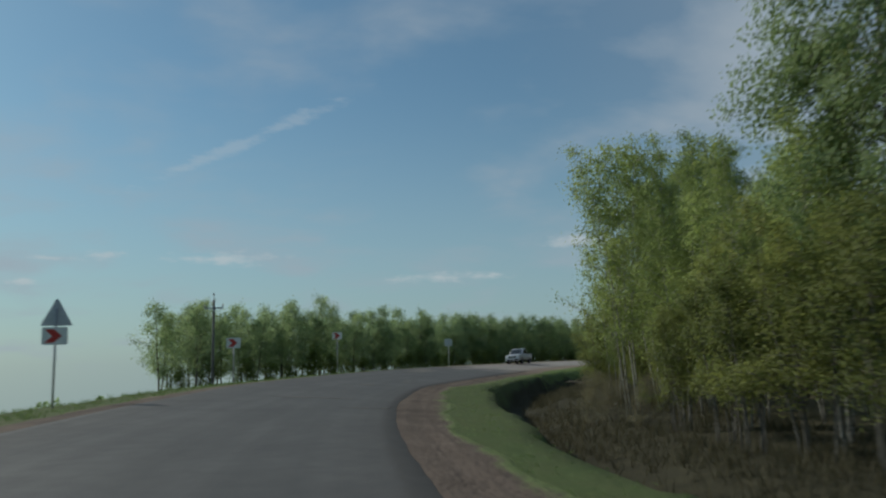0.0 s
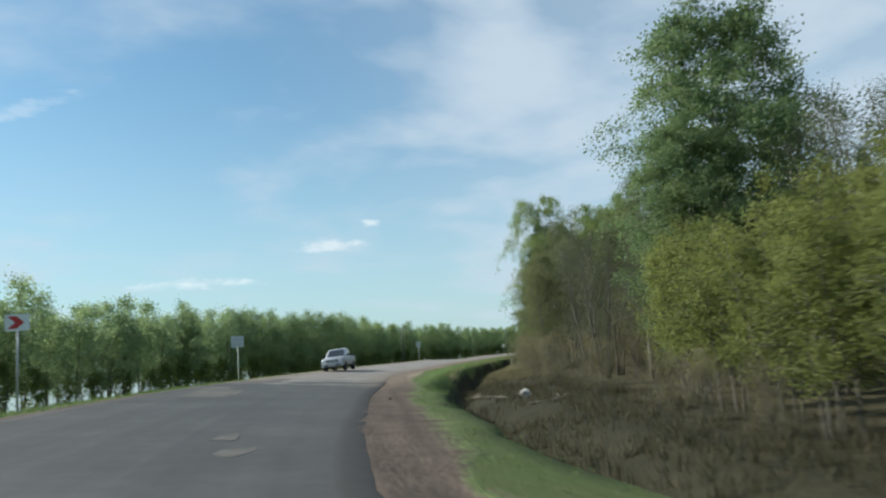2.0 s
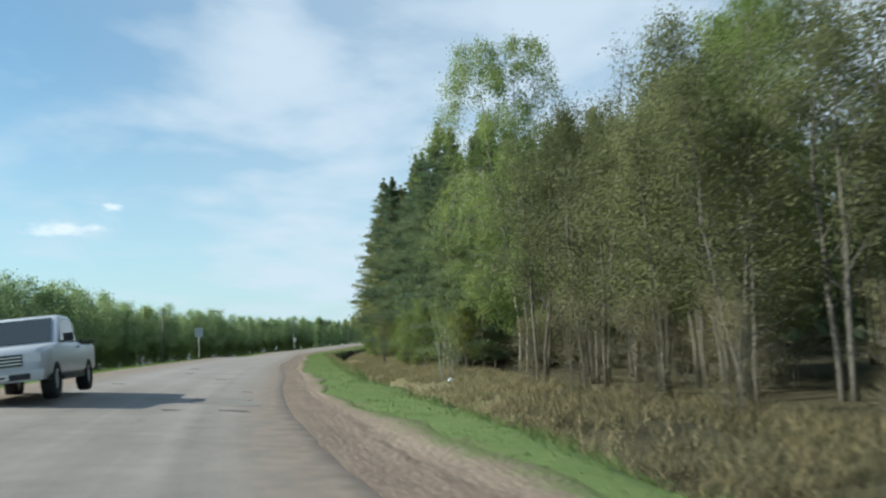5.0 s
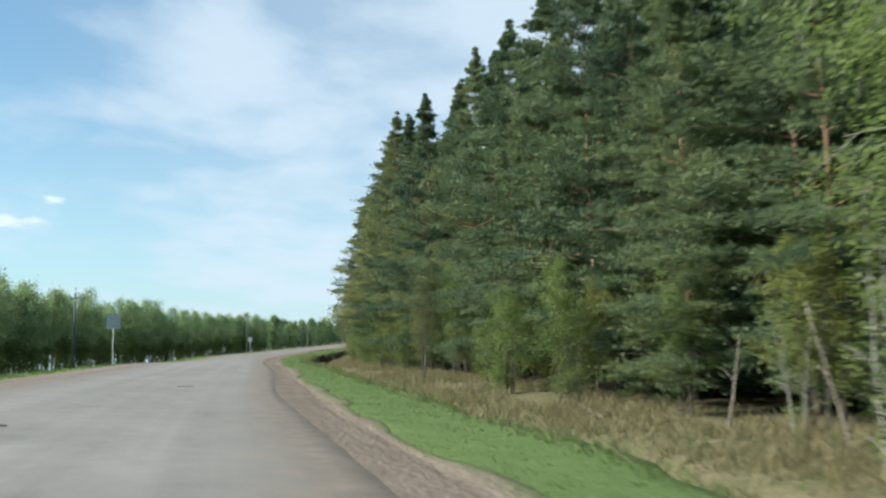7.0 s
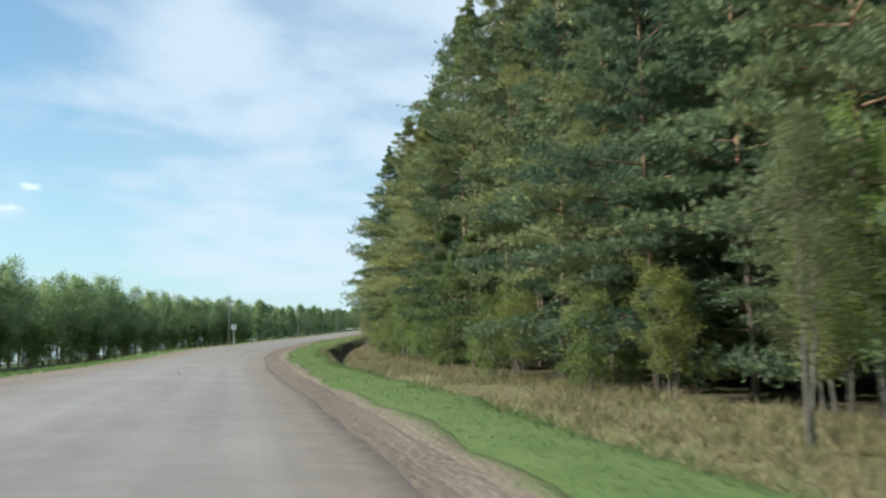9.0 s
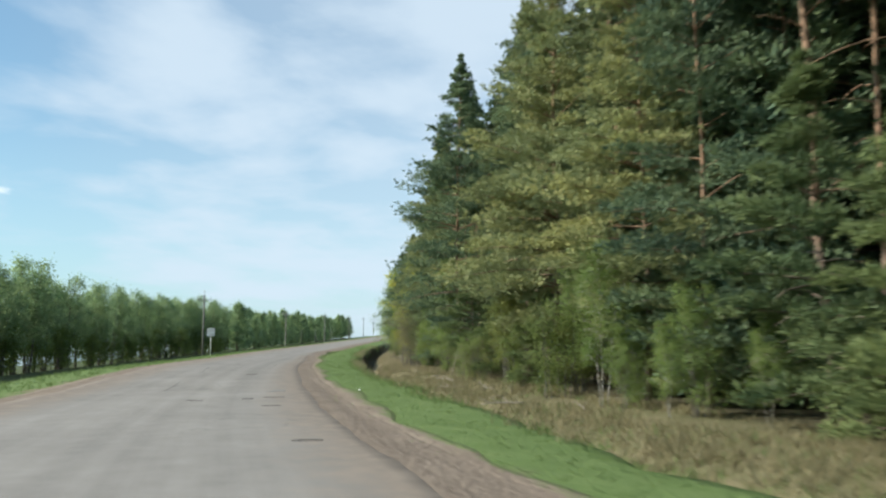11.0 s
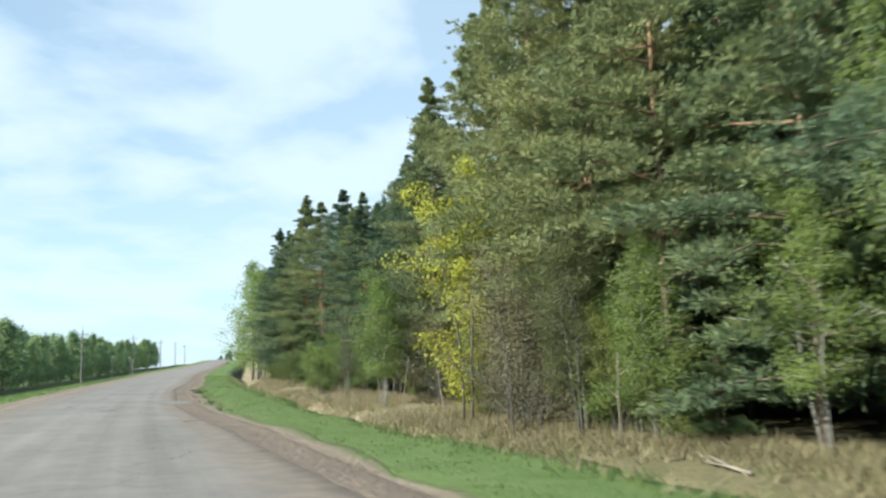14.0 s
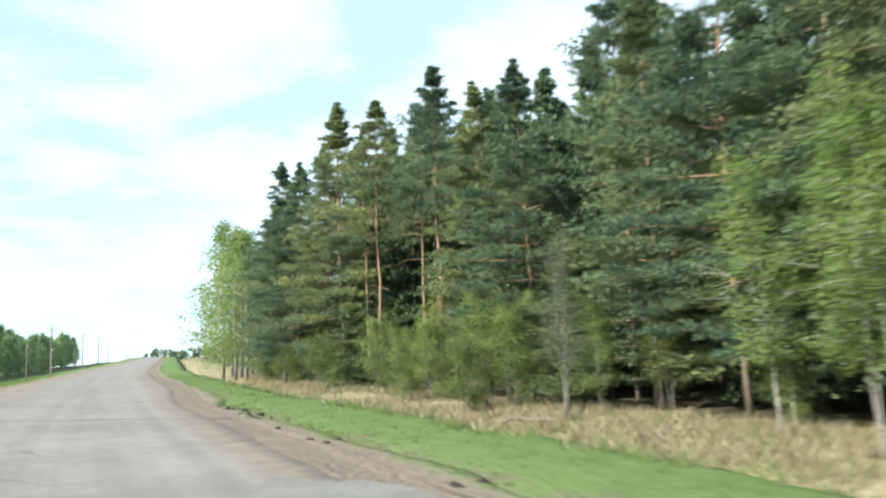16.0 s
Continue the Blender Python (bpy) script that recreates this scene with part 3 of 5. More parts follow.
# ================= kinds of trees =================
def pine_shapes(seed, h, low, wide, full=True):
    """A Scots pine: level boughs in whorls, each carrying flat pads of upturned needle tufts, with gaps that show the trunk."""
    rng = np.random.default_rng(seed)
    trunk, crown = Shape(), Shape()
    n = 9
    zs = np.linspace(-0.4, h, n)
    bend = np.cumsum(rng.normal(0, 0.06, (n, 2)), axis=0)
    line = np.column_stack([bend, zs])
    r0 = h * 0.0052 + 0.012
    trunk.tube(line, r0 * np.clip(1.02 - np.linspace(0, 1, n), 0.06, 1) ** 0.8, 8 if full else 5)
    at = lambda z: np.array([np.interp(z, zs, line[:, 0]), np.interp(z, zs, line[:, 1]), z])
    # dead snags on the bare part and inside the crown
    for _ in range(int((low + 3) * (2.2 if full else 0.5))):
        z = rng.uniform(1.2, low + 4.0)
        trunk.tube(limb(rng, at(z), rng.uniform(0, 6.28), rng.uniform(-0.3, 0.3), rng.uniform(0.5, 2.0), 0.4, 3), [0.028, 0.020, 0.013, 0.004], 3, False)
    pads = []
    z = low
    while z < h - 0.3:
        f = (z - low) / (h - low)
        reach = wide * (1 - f ** 1.45) * (0.62 + 0.38 * min(1, f * 4 + 0.3)) + 0.34 - 0.26 * f
        count = int(rng.integers(4, 7))
        a0 = rng.uniform(0, 6.28)
        for j in range(count):
            if rng.random() < 0.20 - 0.12 * f:
                continue
            L = reach * rng.uniform(0.50, 1.22)
            az = a0 + j * 6.28 / count + rng.normal(0, 0.25)
            lb = limb(rng, at(z + rng.normal(0, 0.14)), az, rng.uniform(-0.02, 0.28) + 0.80 * f ** 2, L, 0.42 - 0.75 * f, 4, 0.05)
            if full or L > 1.0:
                trunk.tube(lb[[0, 2, 4]], np.linspace(0.014 + 0.010 * L, 0.006, 3), 4 if full else 3, False)
            m = max(2, int(L * 1.75 + 0.5))
            for i in range(m):
                q = 0.30 + 0.70 * (i + rng.uniform(0.3, 1.0)) / m if m > 2 else 0.55 + 0.40 * i
                p = np.array([np.interp(q, np.linspace(0, 1, 5), lb[:, a]) for a in range(3)])
                side = rng.uniform(-1, 1) * L * 0.26 * (1.2 - q * 0.5)
                p = p + np.array([-math.sin(az) * side, math.cos(az) * side, 0.10 * q - abs(side) * 0.08 + rng.normal(0, 0.05)])
                pads.append((*p, math.cos(az), math.sin(az), (0.30 + 0.085 * L) * rng.uniform(0.75, 1.2) * (1 - 0.66 * f ** 3), f))
        z += rng.uniform(0.60, 1.12) * (1.0 - 0.30 * f)
    top = at(h)
    for i in range(5):
        pads.append((*(top + rng.normal(0, 0.04, 3) - (0, 0, 0.24 * i - 0.25)), 0, 0, 0.05 + 0.022 * i, 1.0))
    P = np.array(pads)
    tufts, k6 = (38, 12) if full else (12, 4)
    c = np.repeat(P[:, :3], tufts, axis=0)
    way = np.repeat(np.column_stack([P[:, 3:5], np.full(len(P), 0.55)]), tufts, axis=0)
    rad = np.repeat(P[:, 5], tufts)
    spread = rng.normal(0, 0.62, (len(c), 3)) * (1, 1, 0.34)
    c = c + spread * rad[:, None]
    way = way + spread * (0.75, 0.75, 0.3)
    c, way = np.repeat(c, k6, axis=0), np.repeat(way, k6, axis=0)
    ln = (0.20 if full else 0.44) * rng.uniform(0.65, 1.25, len(c))
    d_ = way * 0.85 + rng.normal(0, 0.60, (len(c), 3)) * (1, 1, 0.7)
    d_ /= np.linalg.norm(d_, axis=1)[:, None] + 1e-9
    out = c * (1, 1, 0)
    out /= np.linalg.norm(out, axis=1)[:, None] + 0.2
    face = out * 0.75 + np.array([0, 0, 0.45]) + rng.normal(0, 0.45, (len(c), 3))
    w = np.cross(d_, face)
    w /= np.linalg.norm(w, axis=1)[:, None] + 1e-9
    w *= (ln * (0.092 if full else 0.24))[:, None]
    tip = c + d_ * ln[:, None]
    crown.tris(np.stack([c - w * 0.6, c + d_ * (ln * 0.5)[:, None] + w, tip], axis=1))
    return trunk, crown


def broad_shapes(seed, h, low, wide, leaf_size, per, branches, stems=1, hang=0.0, twigs=5, up_angle=0.9, leaf_spread=0.16, even=0.0, top_round=0.6, trunk_r=None, twig_wood=True, belly=0.30):
    """A broadleaved tree: stems, rising limbs, twigs, and leaves in small sprays with gaps between."""
    rng = np.random.default_rng(seed)
    wood, crown = Shape(), Shape()
    sprays = []
    for st in range(stems):
        hh = h * rng.uniform(0.78, 1.0) if st else h
        a = rng.uniform(0, 6.28)
        lean = (0.0 if stems == 1 else rng.uniform(0.04, 0.16)) * hh
        n = 8
        f = np.linspace(0, 1, n)
        line = np.column_stack([np.cos(a) * lean * f ** 1.3 + np.cumsum(rng.normal(0, 0.012 * hh, n)) * 0.6 + np.cos(a) * (0.12 + 0.03 * stems) * (stems > 1),
                                np.sin(a) * lean * f ** 1.3 + np.cumsum(rng.normal(0, 0.012 * hh, n)) * 0.6 + np.sin(a) * (0.12 + 0.03 * stems) * (stems > 1), f * (hh + 0.3) - 0.3])
        r0 = trunk_r or (0.012 * hh + 0.02) / (1 if stems == 1 else 1.5)
        wood.tube(line, r0 * (1.04 - f) ** 0.8, 7)
        at = lambda q: np.array([np.interp(q, f, line[:, i]) for i in range(3)])
        nb = max(4, branches // stems)
        for i in range(nb):
            q = low / h + (1 - low / h) * ((i + rng.random()) / nb)
            g = (q - low / h) / (1 - low / h)
            L = wide * (1 - abs(g - belly) ** 1.4 * 1.15) * (1 - g ** 3 * top_round) * rng.uniform(0.55 + 0.25 * even, 1.15 - 0.12 * even)
            L = max(L, 0.35)
            az = i * 2.4 + rng.normal(0, 0.4)
            e = up_angle * rng.uniform(0.55, 1.15)
            lb = limb(rng, at(q), az, e, L, 0.25 + hang * 0.9, 4, 0.08)
            wood.tube(lb, np.linspace(r0 * 0.36 * (1.1 - q), 0.006, 5), 4, False)
            for j in range(twigs):
                w = 0.25 + 0.75 * (j + rng.random()) / twigs
                p = np.array([np.interp(w, np.linspace(0, 1, 5), lb[:, a_]) for a_ in range(3)])
                tl = limb(rng, p, az + rng.normal(0, 0.9), rng.uniform(-0.1, 0.8) - hang * 1.9, L * rng.uniform(0.22, 0.5) * (1 + hang), hang, 3, 0.1)
                if twig_wood:
                    wood.tube(tl[[0, 2, 3]], [0.011, 0.007, 0.003], 3, False)
                sprays += [tl[2], tl[3], (tl[1] + tl[2]) / 2]
    sprays = np.array(sprays)
    if per > 0:
        crown.quads(leaves(rng, sprays, leaf_size, leaf_spread, per))
    return wood, crown


TREES = {}


def plant(kind, s, u, scale=1.0, turn=None, wide=1.0, lean=0.0):
    """Sets a tree of the kind on the ground: the first is built, the others are copies."""
    rng = random.Random(int(s * 131 + u * 17 + len(kind)))
    variants = KINDS[kind]["variants"]
    v = rng.randrange(len(variants))
    turn = rng.uniform(0, 360) if turn is None else turn
    p = spot(s, u)
    base = pose(p.x, p.y, p.z, lean, 0, turn)
    if (kind, v) not in TREES:
        d_ = KINDS[kind]
        wood, crown = variants[v]()
        root = empty(d_["name"], base, d_["label"], d_["category"], d_["group"])
        part("trunk", wood, d_["bark"], root, smooth=True)
        if crown.n:
            part("crown", crown, d_["leaf"], root, d_.get("crown", ""))
        TREES[(kind, v)] = root
        root.matrix_basis = base @ Matrix.Diagonal((scale * wide, scale * wide, scale, 1))
        return root
    first = TREES[(kind, v)]
    was = first.scale.copy()
    return copy_thing(first, base @ Matrix.Diagonal((scale * wide / was.x, scale * wide / was.y, scale / was.z, 1)))


def kind(name, label, category, group, bark, leaf_mat, variants, crown=""):
    return dict(name=name, label=label, category=category, group=group, bark=bark, leaf=leaf_mat, variants=variants, crown=crown)


KINDS = {
    "pine": kind("pine_tree", "tall Scots pine with orange upper bark at the forest edge", "pine tree", "pines of the forest", M_PINEBARK, M_PINE,
                 [lambda i=i: pine_shapes(10 + i, 17.5 + 0.5 * i, 1.2 + 0.9 * (i % 3), 3.2 + 0.25 * (i % 3)) for i in range(4)]),
    "pine_olive": kind("pine_tree", "Scots pine with yellowish green needles, sunlight put into their colour, and orange bark", "pine tree", "pines of the forest", M_PINEBARK, M_PINE_LIT,
                       [lambda i=i: pine_shapes(20 + i, 17.6 + 0.6 * i, 1.6 + 1.3 * (i % 3), 3.2 + 0.2 * (i % 2)) for i in range(3)]),
    "pine_tall": kind("pine_tree", "tall Scots pine with a long bare orange brown trunk", "pine tree", "pines of the forest", M_PINEBARK, M_PINE,
                      [lambda i=i: pine_shapes(30 + i, 18.5 + 0.5 * i, 9.2 + 0.7 * i, 2.6) for i in range(3)]),
    "pine_in": kind("pine_tree", "tall Scots pine standing inside the dark forest", "pine tree", "pines of the forest", M_PINEBARK, M_PINE,
                    [lambda i=i: pine_shapes(40 + i, 18.5 + 0.6 * i, 8.0 + i, 2.7, False) for i in range(3)]),
    "pine_mid": kind("pine_tree", "dark Scots pine with low boughs behind the front row", "pine tree", "pines of the forest", M_PINEBARK, M_PINE,
                     [lambda i=i: pine_shapes(50 + i, 17.5 + 0.6 * i, 0.8, 3.0 + 0.2 * i, False) for i in range(3)]),
    "young_pine": kind("young_pine", "young bright green pine among dry grass", "pine tree", "young pines", M_PINEBARK, M_YOUNG,
                       [lambda i=i: pine_shapes(60 + i, 6.5, 0.6, 1.8) for i in range(2)]),
    "birch": kind("birch_tree", "tall birch with hanging fresh spring leaves and white trunk", "birch tree", "birches", M_BIRCHBARK, M_FRESH,
                  [lambda i=i: broad_shapes(100 + i, 16.5, 3.0, 4.4, 0.066, 46, 78, 2, 0.55, 6, 0.75, 0.22, 1.0, 0.4, trunk_r=0.085, belly=0.45) for i in range(2)]),
    "birch_full": kind("birch_tree", "birch in dense fresh green leaf down to the ground", "birch tree", "birches", M_BIRCHBARK, M_BIRCH,
                       [lambda i=i: broad_shapes(105 + i, 15.0, 1.8, 4.1, 0.084, 42, 104, 1, 0.3, 6, 0.85, 0.21, 1.1, 0.3, trunk_r=0.13, belly=0.52) for i in range(2)]),
    "birch_far": kind("birch_tree", "birch in light green leaf with white trunk", "birch tree", "birches", M_BIRCHBARK, M_FRESH,
                      [lambda i=i: broad_shapes(110 + i, 16.0, 2.2, 4.2, 0.15, 8, 52, 1, 0.4, 5, 0.8, 0.32, 1.0) for i in range(2)]),
    "sapling": kind("birch_sapling", "slender young birch in fresh light green leaf", "birch tree", "birch saplings", M_BIRCHBARK, M_FRESH,
                    [lambda i=i: broad_shapes(130 + i, 6.4, 1.5, 1.45, 0.050, 17, 44, 3, 0.15, 5, 1.0, 0.17, trunk_r=0.021) for i in range(3)]),
    "thin_sapling": kind("birch_sapling", "thin young birch with few opening leaves", "birch tree", "birch saplings", M_BIRCHBARK, M_FRESH,
                         [lambda i=i: broad_shapes(140 + i, 6.0, 0.8, 1.0, 0.06, 3, 30, 3, 0.1, 4, 1.0, 0.12, trunk_r=0.03) for i in range(2)]),
    "aspen": kind("aspen_tree", "young aspen with sparse yellowish green leaves", "aspen tree", "aspens by the hollow", M_BIRCHBARK, M_ASPEN,
                  [lambda i=i: broad_shapes(160 + i, 10.4, 2.3, 2.1, 0.060, 16, 66, 4, 0.0, 5, 1.1, 0.19, trunk_r=0.034) for i in range(3)]),
    "willow": kind("willow_shrub", "yellow green willow shrub with many thin stems", "shrub", "willows by the hollow", M_TWIG, M_WILLOW,
                   [lambda i=i: broad_shapes(190 + i, 4.8, 1.0, 1.5, 0.045, 18, 60, 7, 0.0, 5, 1.15, 0.13, trunk_r=0.024) for i in range(3)]),
    "bare": kind("budding_tree", "grey brown tree with bare twigs just coming into bud", "tree", "budding trees", M_TWIG, M_BUD,
                 [lambda i=i: broad_shapes(220 + i, 11.0, 2.2, 3.0, 0.048, 9, 58, 4, 0.0, 7, 1.0, 0.26) for i in range(3)]),
    "leafing": kind("budding_tree", "olive green tree just coming into leaf", "tree", "budding trees", M_TWIG, M_OLIVE,
                    [lambda i=i: broad_shapes(230 + i, 11.0, 2.4, 3.0, 0.058, 17, 56, 3, 0.0, 7, 1.0, 0.28) for i in range(3)]),
    "brownbush": kind("brown_thicket", "leafless brown thicket of thin twigs", "shrub", "brown thickets", M_TWIG, M_BROWN,
                      [lambda i=i: broad_shapes(250 + i, 4.6, 0.2, 1.9, 0.030, 13, 56, 8, 0.0, 6, 0.85, 0.2, trunk_r=0.020) for i in range(2)]),
    "bush": kind("green_bush", "rounded bush in fresh green leaf at the forest edge", "bush", "bushes of the forest edge", M_TWIG, M_BUSH,
                 [lambda i=i: broad_shapes(280 + i, 3.0, 0.2, 1.25, 0.042, 14, 44, 8, 0.0, 4, 0.95, 0.14, twig_wood=False, trunk_r=0.016) for i in range(3)]),
    "shrub": kind("fresh_shrub", "tall shrub in fresh yellow green leaf before the pines", "shrub", "fresh shrubs", M_TWIG, M_FRESH,
                  [lambda i=i: broad_shapes(295 + i, 4.6, 0.4, 1.5, 0.042, 16, 50, 6, 0.0, 5, 1.05, 0.15, trunk_r=0.022) for i in range(2)]),
    "maple": kind("maple_tree", "maple covered with bright yellow spring blossom", "maple tree", "", M_BARK, M_MAPLE,
                  [lambda: broad_shapes(310, 8.8, 1.0, 1.9, 0.075, 19, 38, 3, 0.2, 4, 0.7, 0.19, trunk_r=0.05, belly=0.6)], "bright yellow blossom"),
    "field": kind("roadside_tree", "slim broadleaved tree in a windbreak row along the field", "tree", "windbreak row", M_BARK, M_FIELD,
                  [lambda i=i: broad_shapes(340 + i, 9.0, 2.2, 2.5, 0.115, 13, 38, 2, 0.0, 4, 0.85, 0.30, twig_wood=False, top_round=0.4, trunk_r=0.10) for i in range(5)]),
    "field_low": kind("windbreak_shrub", "dark green shrub at the foot of the windbreak row", "shrub", "windbreak shrubs", M_BARK, M_BUSH,
                      [lambda i=i: broad_shapes(360 + i, 4.6, 0.3, 2.1, 0.15, 7, 34, 4, 0.0, 3, 0.9, 0.3, twig_wood=False, trunk_r=0.05) for i in range(3)]),
    "far": kind("distant_tree", "tree of the distant windbreak beyond the bend", "tree", "windbreak row", M_BARK, M_FIELD,
                [lambda i=i: broad_shapes(370 + i, 9.0, 0.6, 2.9, 0.26, 12, 26, 1, 0.0, 3, 0.85, 0.42, twig_wood=False) for i in range(3)]),
}


# ================= the ground =================
def lines(lo, hi, step, far):
    mid = list(np.arange(lo, hi + step / 2, step))
    out, g = [], step
    while out == [] or out[-1] < far:
        g *= 1.5
        out.append((out[-1] if out else 0) + g)
    return np.array([lo - o for o in reversed(out)] + mid + [hi + o for o in out])


def build_ground():
    gx, gy = lines(-75, 205, 2.0, 3500), lines(-40, 400, 2.0, 3500)
    X, Y = np.meshgrid(gx, gy)
    s, u = along_across(X, Y)
    x, y = X.ravel(), Y.ravel()
    wide = np.clip((np.abs(u) - 5) / 3, 0, 1)
    z = ground_z(s, u) + rough(x, y) * wide + 0.5 * np.clip((u - 40) / 60, 0, 1) * np.sin(x * 0.021) * np.sin(y * 0.017)
    # a hollow bed under the road and its verges
    bed = np.clip((18.5 - u) / 3.0, 0, 1) * np.clip((u + 17.5) / 3.0, 0, 1) * np.clip((s + 78) / 4, 0, 1) * np.clip((566 - s) / 4, 0, 1)
    z = z * (1 - bed) + bed * (rise(s) - 2.1)
    nx, ny = len(gx), len(gy)
    i = np.arange(nx * ny).reshape(ny, nx)
    f = np.stack([i[:-1, :-1], i[:-1, 1:], i[1:, 1:], i[1:, :-1]], axis=-1).reshape(-1, 4)
    me = bpy.data.meshes.new("ground")
    me.from_pydata(np.column_stack([x, y, z]).tolist(), [], f.tolist())
    for name, val in (("across", u), ("along", s)):
        me.attributes.new(name, "FLOAT", "POINT").data.foreach_set("value", val.astype(np.float32))
    me.materials.append(M_GROUND)
    me.polygons.foreach_set("use_smooth", [True] * len(me.polygons))
    tagged(new("ground", me), "grassy ground with mown verge, dry grass and fields", "ground", kind="structure")


build_ground()


def ribbon(name, s_lo, s_hi, step, us, z_of, mat, label, category, wob=None, skirt=0.0, straight_uv=False):
    """A strip along the road through the offsets us."""
    ss = np.arange(s_lo, s_hi + step / 2, step)
    us = np.array(us, float)
    S, U = np.meshgrid(ss, us, indexing="ij")
    across_uv = U
    if wob is not None:
        U = U + wob(S, U)
    if not straight_uv:
        across_uv = U
    x, y = place(S, U)
    z = z_of(S, U)
    if skirt:
        z[:, 0] -= skirt
        z[:, -1] -= skirt
    n, m = S.shape
    i = np.arange(n * m).reshape(n, m)
    f = np.stack([i[:-1, :-1], i[:-1, 1:], i[1:, 1:], i[1:, :-1]], axis=-1).reshape(-1, 4)
    me = bpy.data.meshes.new(name)
    me.from_pydata(np.column_stack([x.ravel(), y.ravel(), z.ravel()]).tolist(), [], f.tolist())
    uv = me.uv_layers.new(name="road")
    idx = f.ravel()
    uv.data.foreach_set("uv", np.column_stack([across_uv.ravel()[idx], S.ravel()[idx]]).ravel().astype(np.float32))
    for at_name, val in (("across", U), ("along", S)):
        me.attributes.new(at_name, "FLOAT", "POINT").data.foreach_set("value", val.ravel().astype(np.float32))
    me.materials.append(mat)
    cols = m - 1
    me.polygons.foreach_set("use_smooth", [not (skirt and i % cols in (0, cols - 1)) for i in range(len(me.polygons))])
    return tagged(new(name, me), label, category, kind="structure")


def verge_z(S, U):
    x, y = place(S, U)
    z = ground_z(S, U) + rough(x, y) * np.clip((np.abs(U) - 5) / 3, 0, 1)
    ends = np.maximum(np.clip((S - 555) / 8, 0, 1), np.clip((-68 - S) / 8, 0, 1))
    return z - 0.06 * (np.abs(U) < 4.2) - 0.9 * ends


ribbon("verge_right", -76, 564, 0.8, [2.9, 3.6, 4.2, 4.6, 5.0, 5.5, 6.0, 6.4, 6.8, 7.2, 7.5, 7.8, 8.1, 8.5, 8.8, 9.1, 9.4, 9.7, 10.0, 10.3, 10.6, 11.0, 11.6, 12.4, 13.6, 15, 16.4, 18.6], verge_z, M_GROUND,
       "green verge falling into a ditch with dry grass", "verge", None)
ribbon("verge_left", -76, 564, 1.0, [-17.6, -15.5, -13, -11, -9.8, -9, -8.2, -7.4, -6.8, -6, -5.2, -4.6, -4.2, -3.7, -3.2], verge_z, M_GROUND,
       "green outer verge of the road bank", "verge", None)


def drawn_in(S):
    """How far the right edge of the asphalt lies inside its usual line."""
    return np.interp(S, [10, 28, 38, 51, 70, 84, 92, 105, 112, 128, 166, 174, 200, 210, 230, 243, 262, 275], [-0.34, -0.26, -0.1, -0.72, -0.8, -0.1, -0.05, -0.32, -0.32, 0, 0, -0.3, -0.25, 0, 0, 0.8, 0.8, 0])


def ragged(S, U):
    """Broken edges of the asphalt."""
    edge = np.where(U > 0, np.clip((U - EDGE + 0.3) / 0.3, 0, 1), -np.clip((-U - 3.2) / 0.3, 0, 1))
    rag = 0.0
    for f_, a_, p_ in ((0.13, 0.07, 0.4), (0.41, 0.03, 1.9), (1.37, 0.022, 0.7), (2.9, 0.022, 2.2), (5.3, 0.018, 0.1)):
        rag = rag + a_ * (1 if f_ < 1 else np.interp(S, [60, 95], [0.35, 0.8])) * np.sin(S * f_ + p_ + 1.7 * np.sin(S * f_ * 0.37 + p_))
    return edge * rag - drawn_in(S) * np.clip((U - 1.2) / 1.6, 0, 1)


road = ribbon("road", -70, 640, 0.5, [-3.56, -3.5, -3.2, -2.4, -1.2, 0, 1.2, 2.2, EDGE - 0.3, EDGE, EDGE + 0.06],
              lambda S, U: road_z(S, U) + 0.004 * np.sin(S * 0.37) * np.sin(U * 1.9), M_ASPHALT, "worn grey asphalt road with cracks and patches", "road", ragged, 0.035, True)


def shoulder_z(S, U):
    v = np.abs(U)
    g = ground_z(S, U)
    top = np.where(U > 0, np.where(U + drawn_in(S) < EDGE + 0.35, road_z(S, np.minimum(U, EDGE - drawn_in(S))) - 0.008, g + 0.03), np.where(v < 3.9, bank(S) + rise(S) - 0.035, g + 0.03))
    rut = -0.03 * np.exp(-((v - 4.0) / 0.16) ** 2) * (0.5 + 0.5 * np.sin(S * 0.21))
    bumps = 0.012 * np.sin(S * 3.1 + U * 7) * np.sin(S * 1.3 - U * 5)
    fade = np.zeros_like(S)
    fade[:, -1 if U[0, 0] > 0 else 0] = 0.09
    return top + rut + bumps * (v > 3.6) - fade


def frayed(S, U):
    v = np.abs(U)
    narrow = np.where(U > 0, drawn_in(S) + np.clip(U - 3.5, 0, 2) * (0.38 * np.clip((S - 85) / 15, 0, 1) + 0.34 * np.clip((46 - S) / 8, 0, 1)), 0)
    return -narrow + np.sign(U) * np.clip((v - 4.3) / 0.6, 0, 1) * (0.18 * np.sin(S * 0.31) + 0.12 * np.sin(S * 1.07 + 1) + 0.04 * np.sin(S * 2.3))


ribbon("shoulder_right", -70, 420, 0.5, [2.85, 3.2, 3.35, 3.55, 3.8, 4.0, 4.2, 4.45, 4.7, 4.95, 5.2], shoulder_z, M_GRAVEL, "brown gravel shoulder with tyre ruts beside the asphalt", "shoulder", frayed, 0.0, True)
ribbon("shoulder_left", -70, 420, 1.0, [-4.55, -4.3, -4.1, -3.9, -3.7, -3.4, -3.2], lambda S, U: np.where(U < -4.4, ground_z(S, U) - 0.1, shoulder_z(S, U)), M_GRAVEL, "narrow brown gravel shoulder on the outer side", "shoulder", frayed)

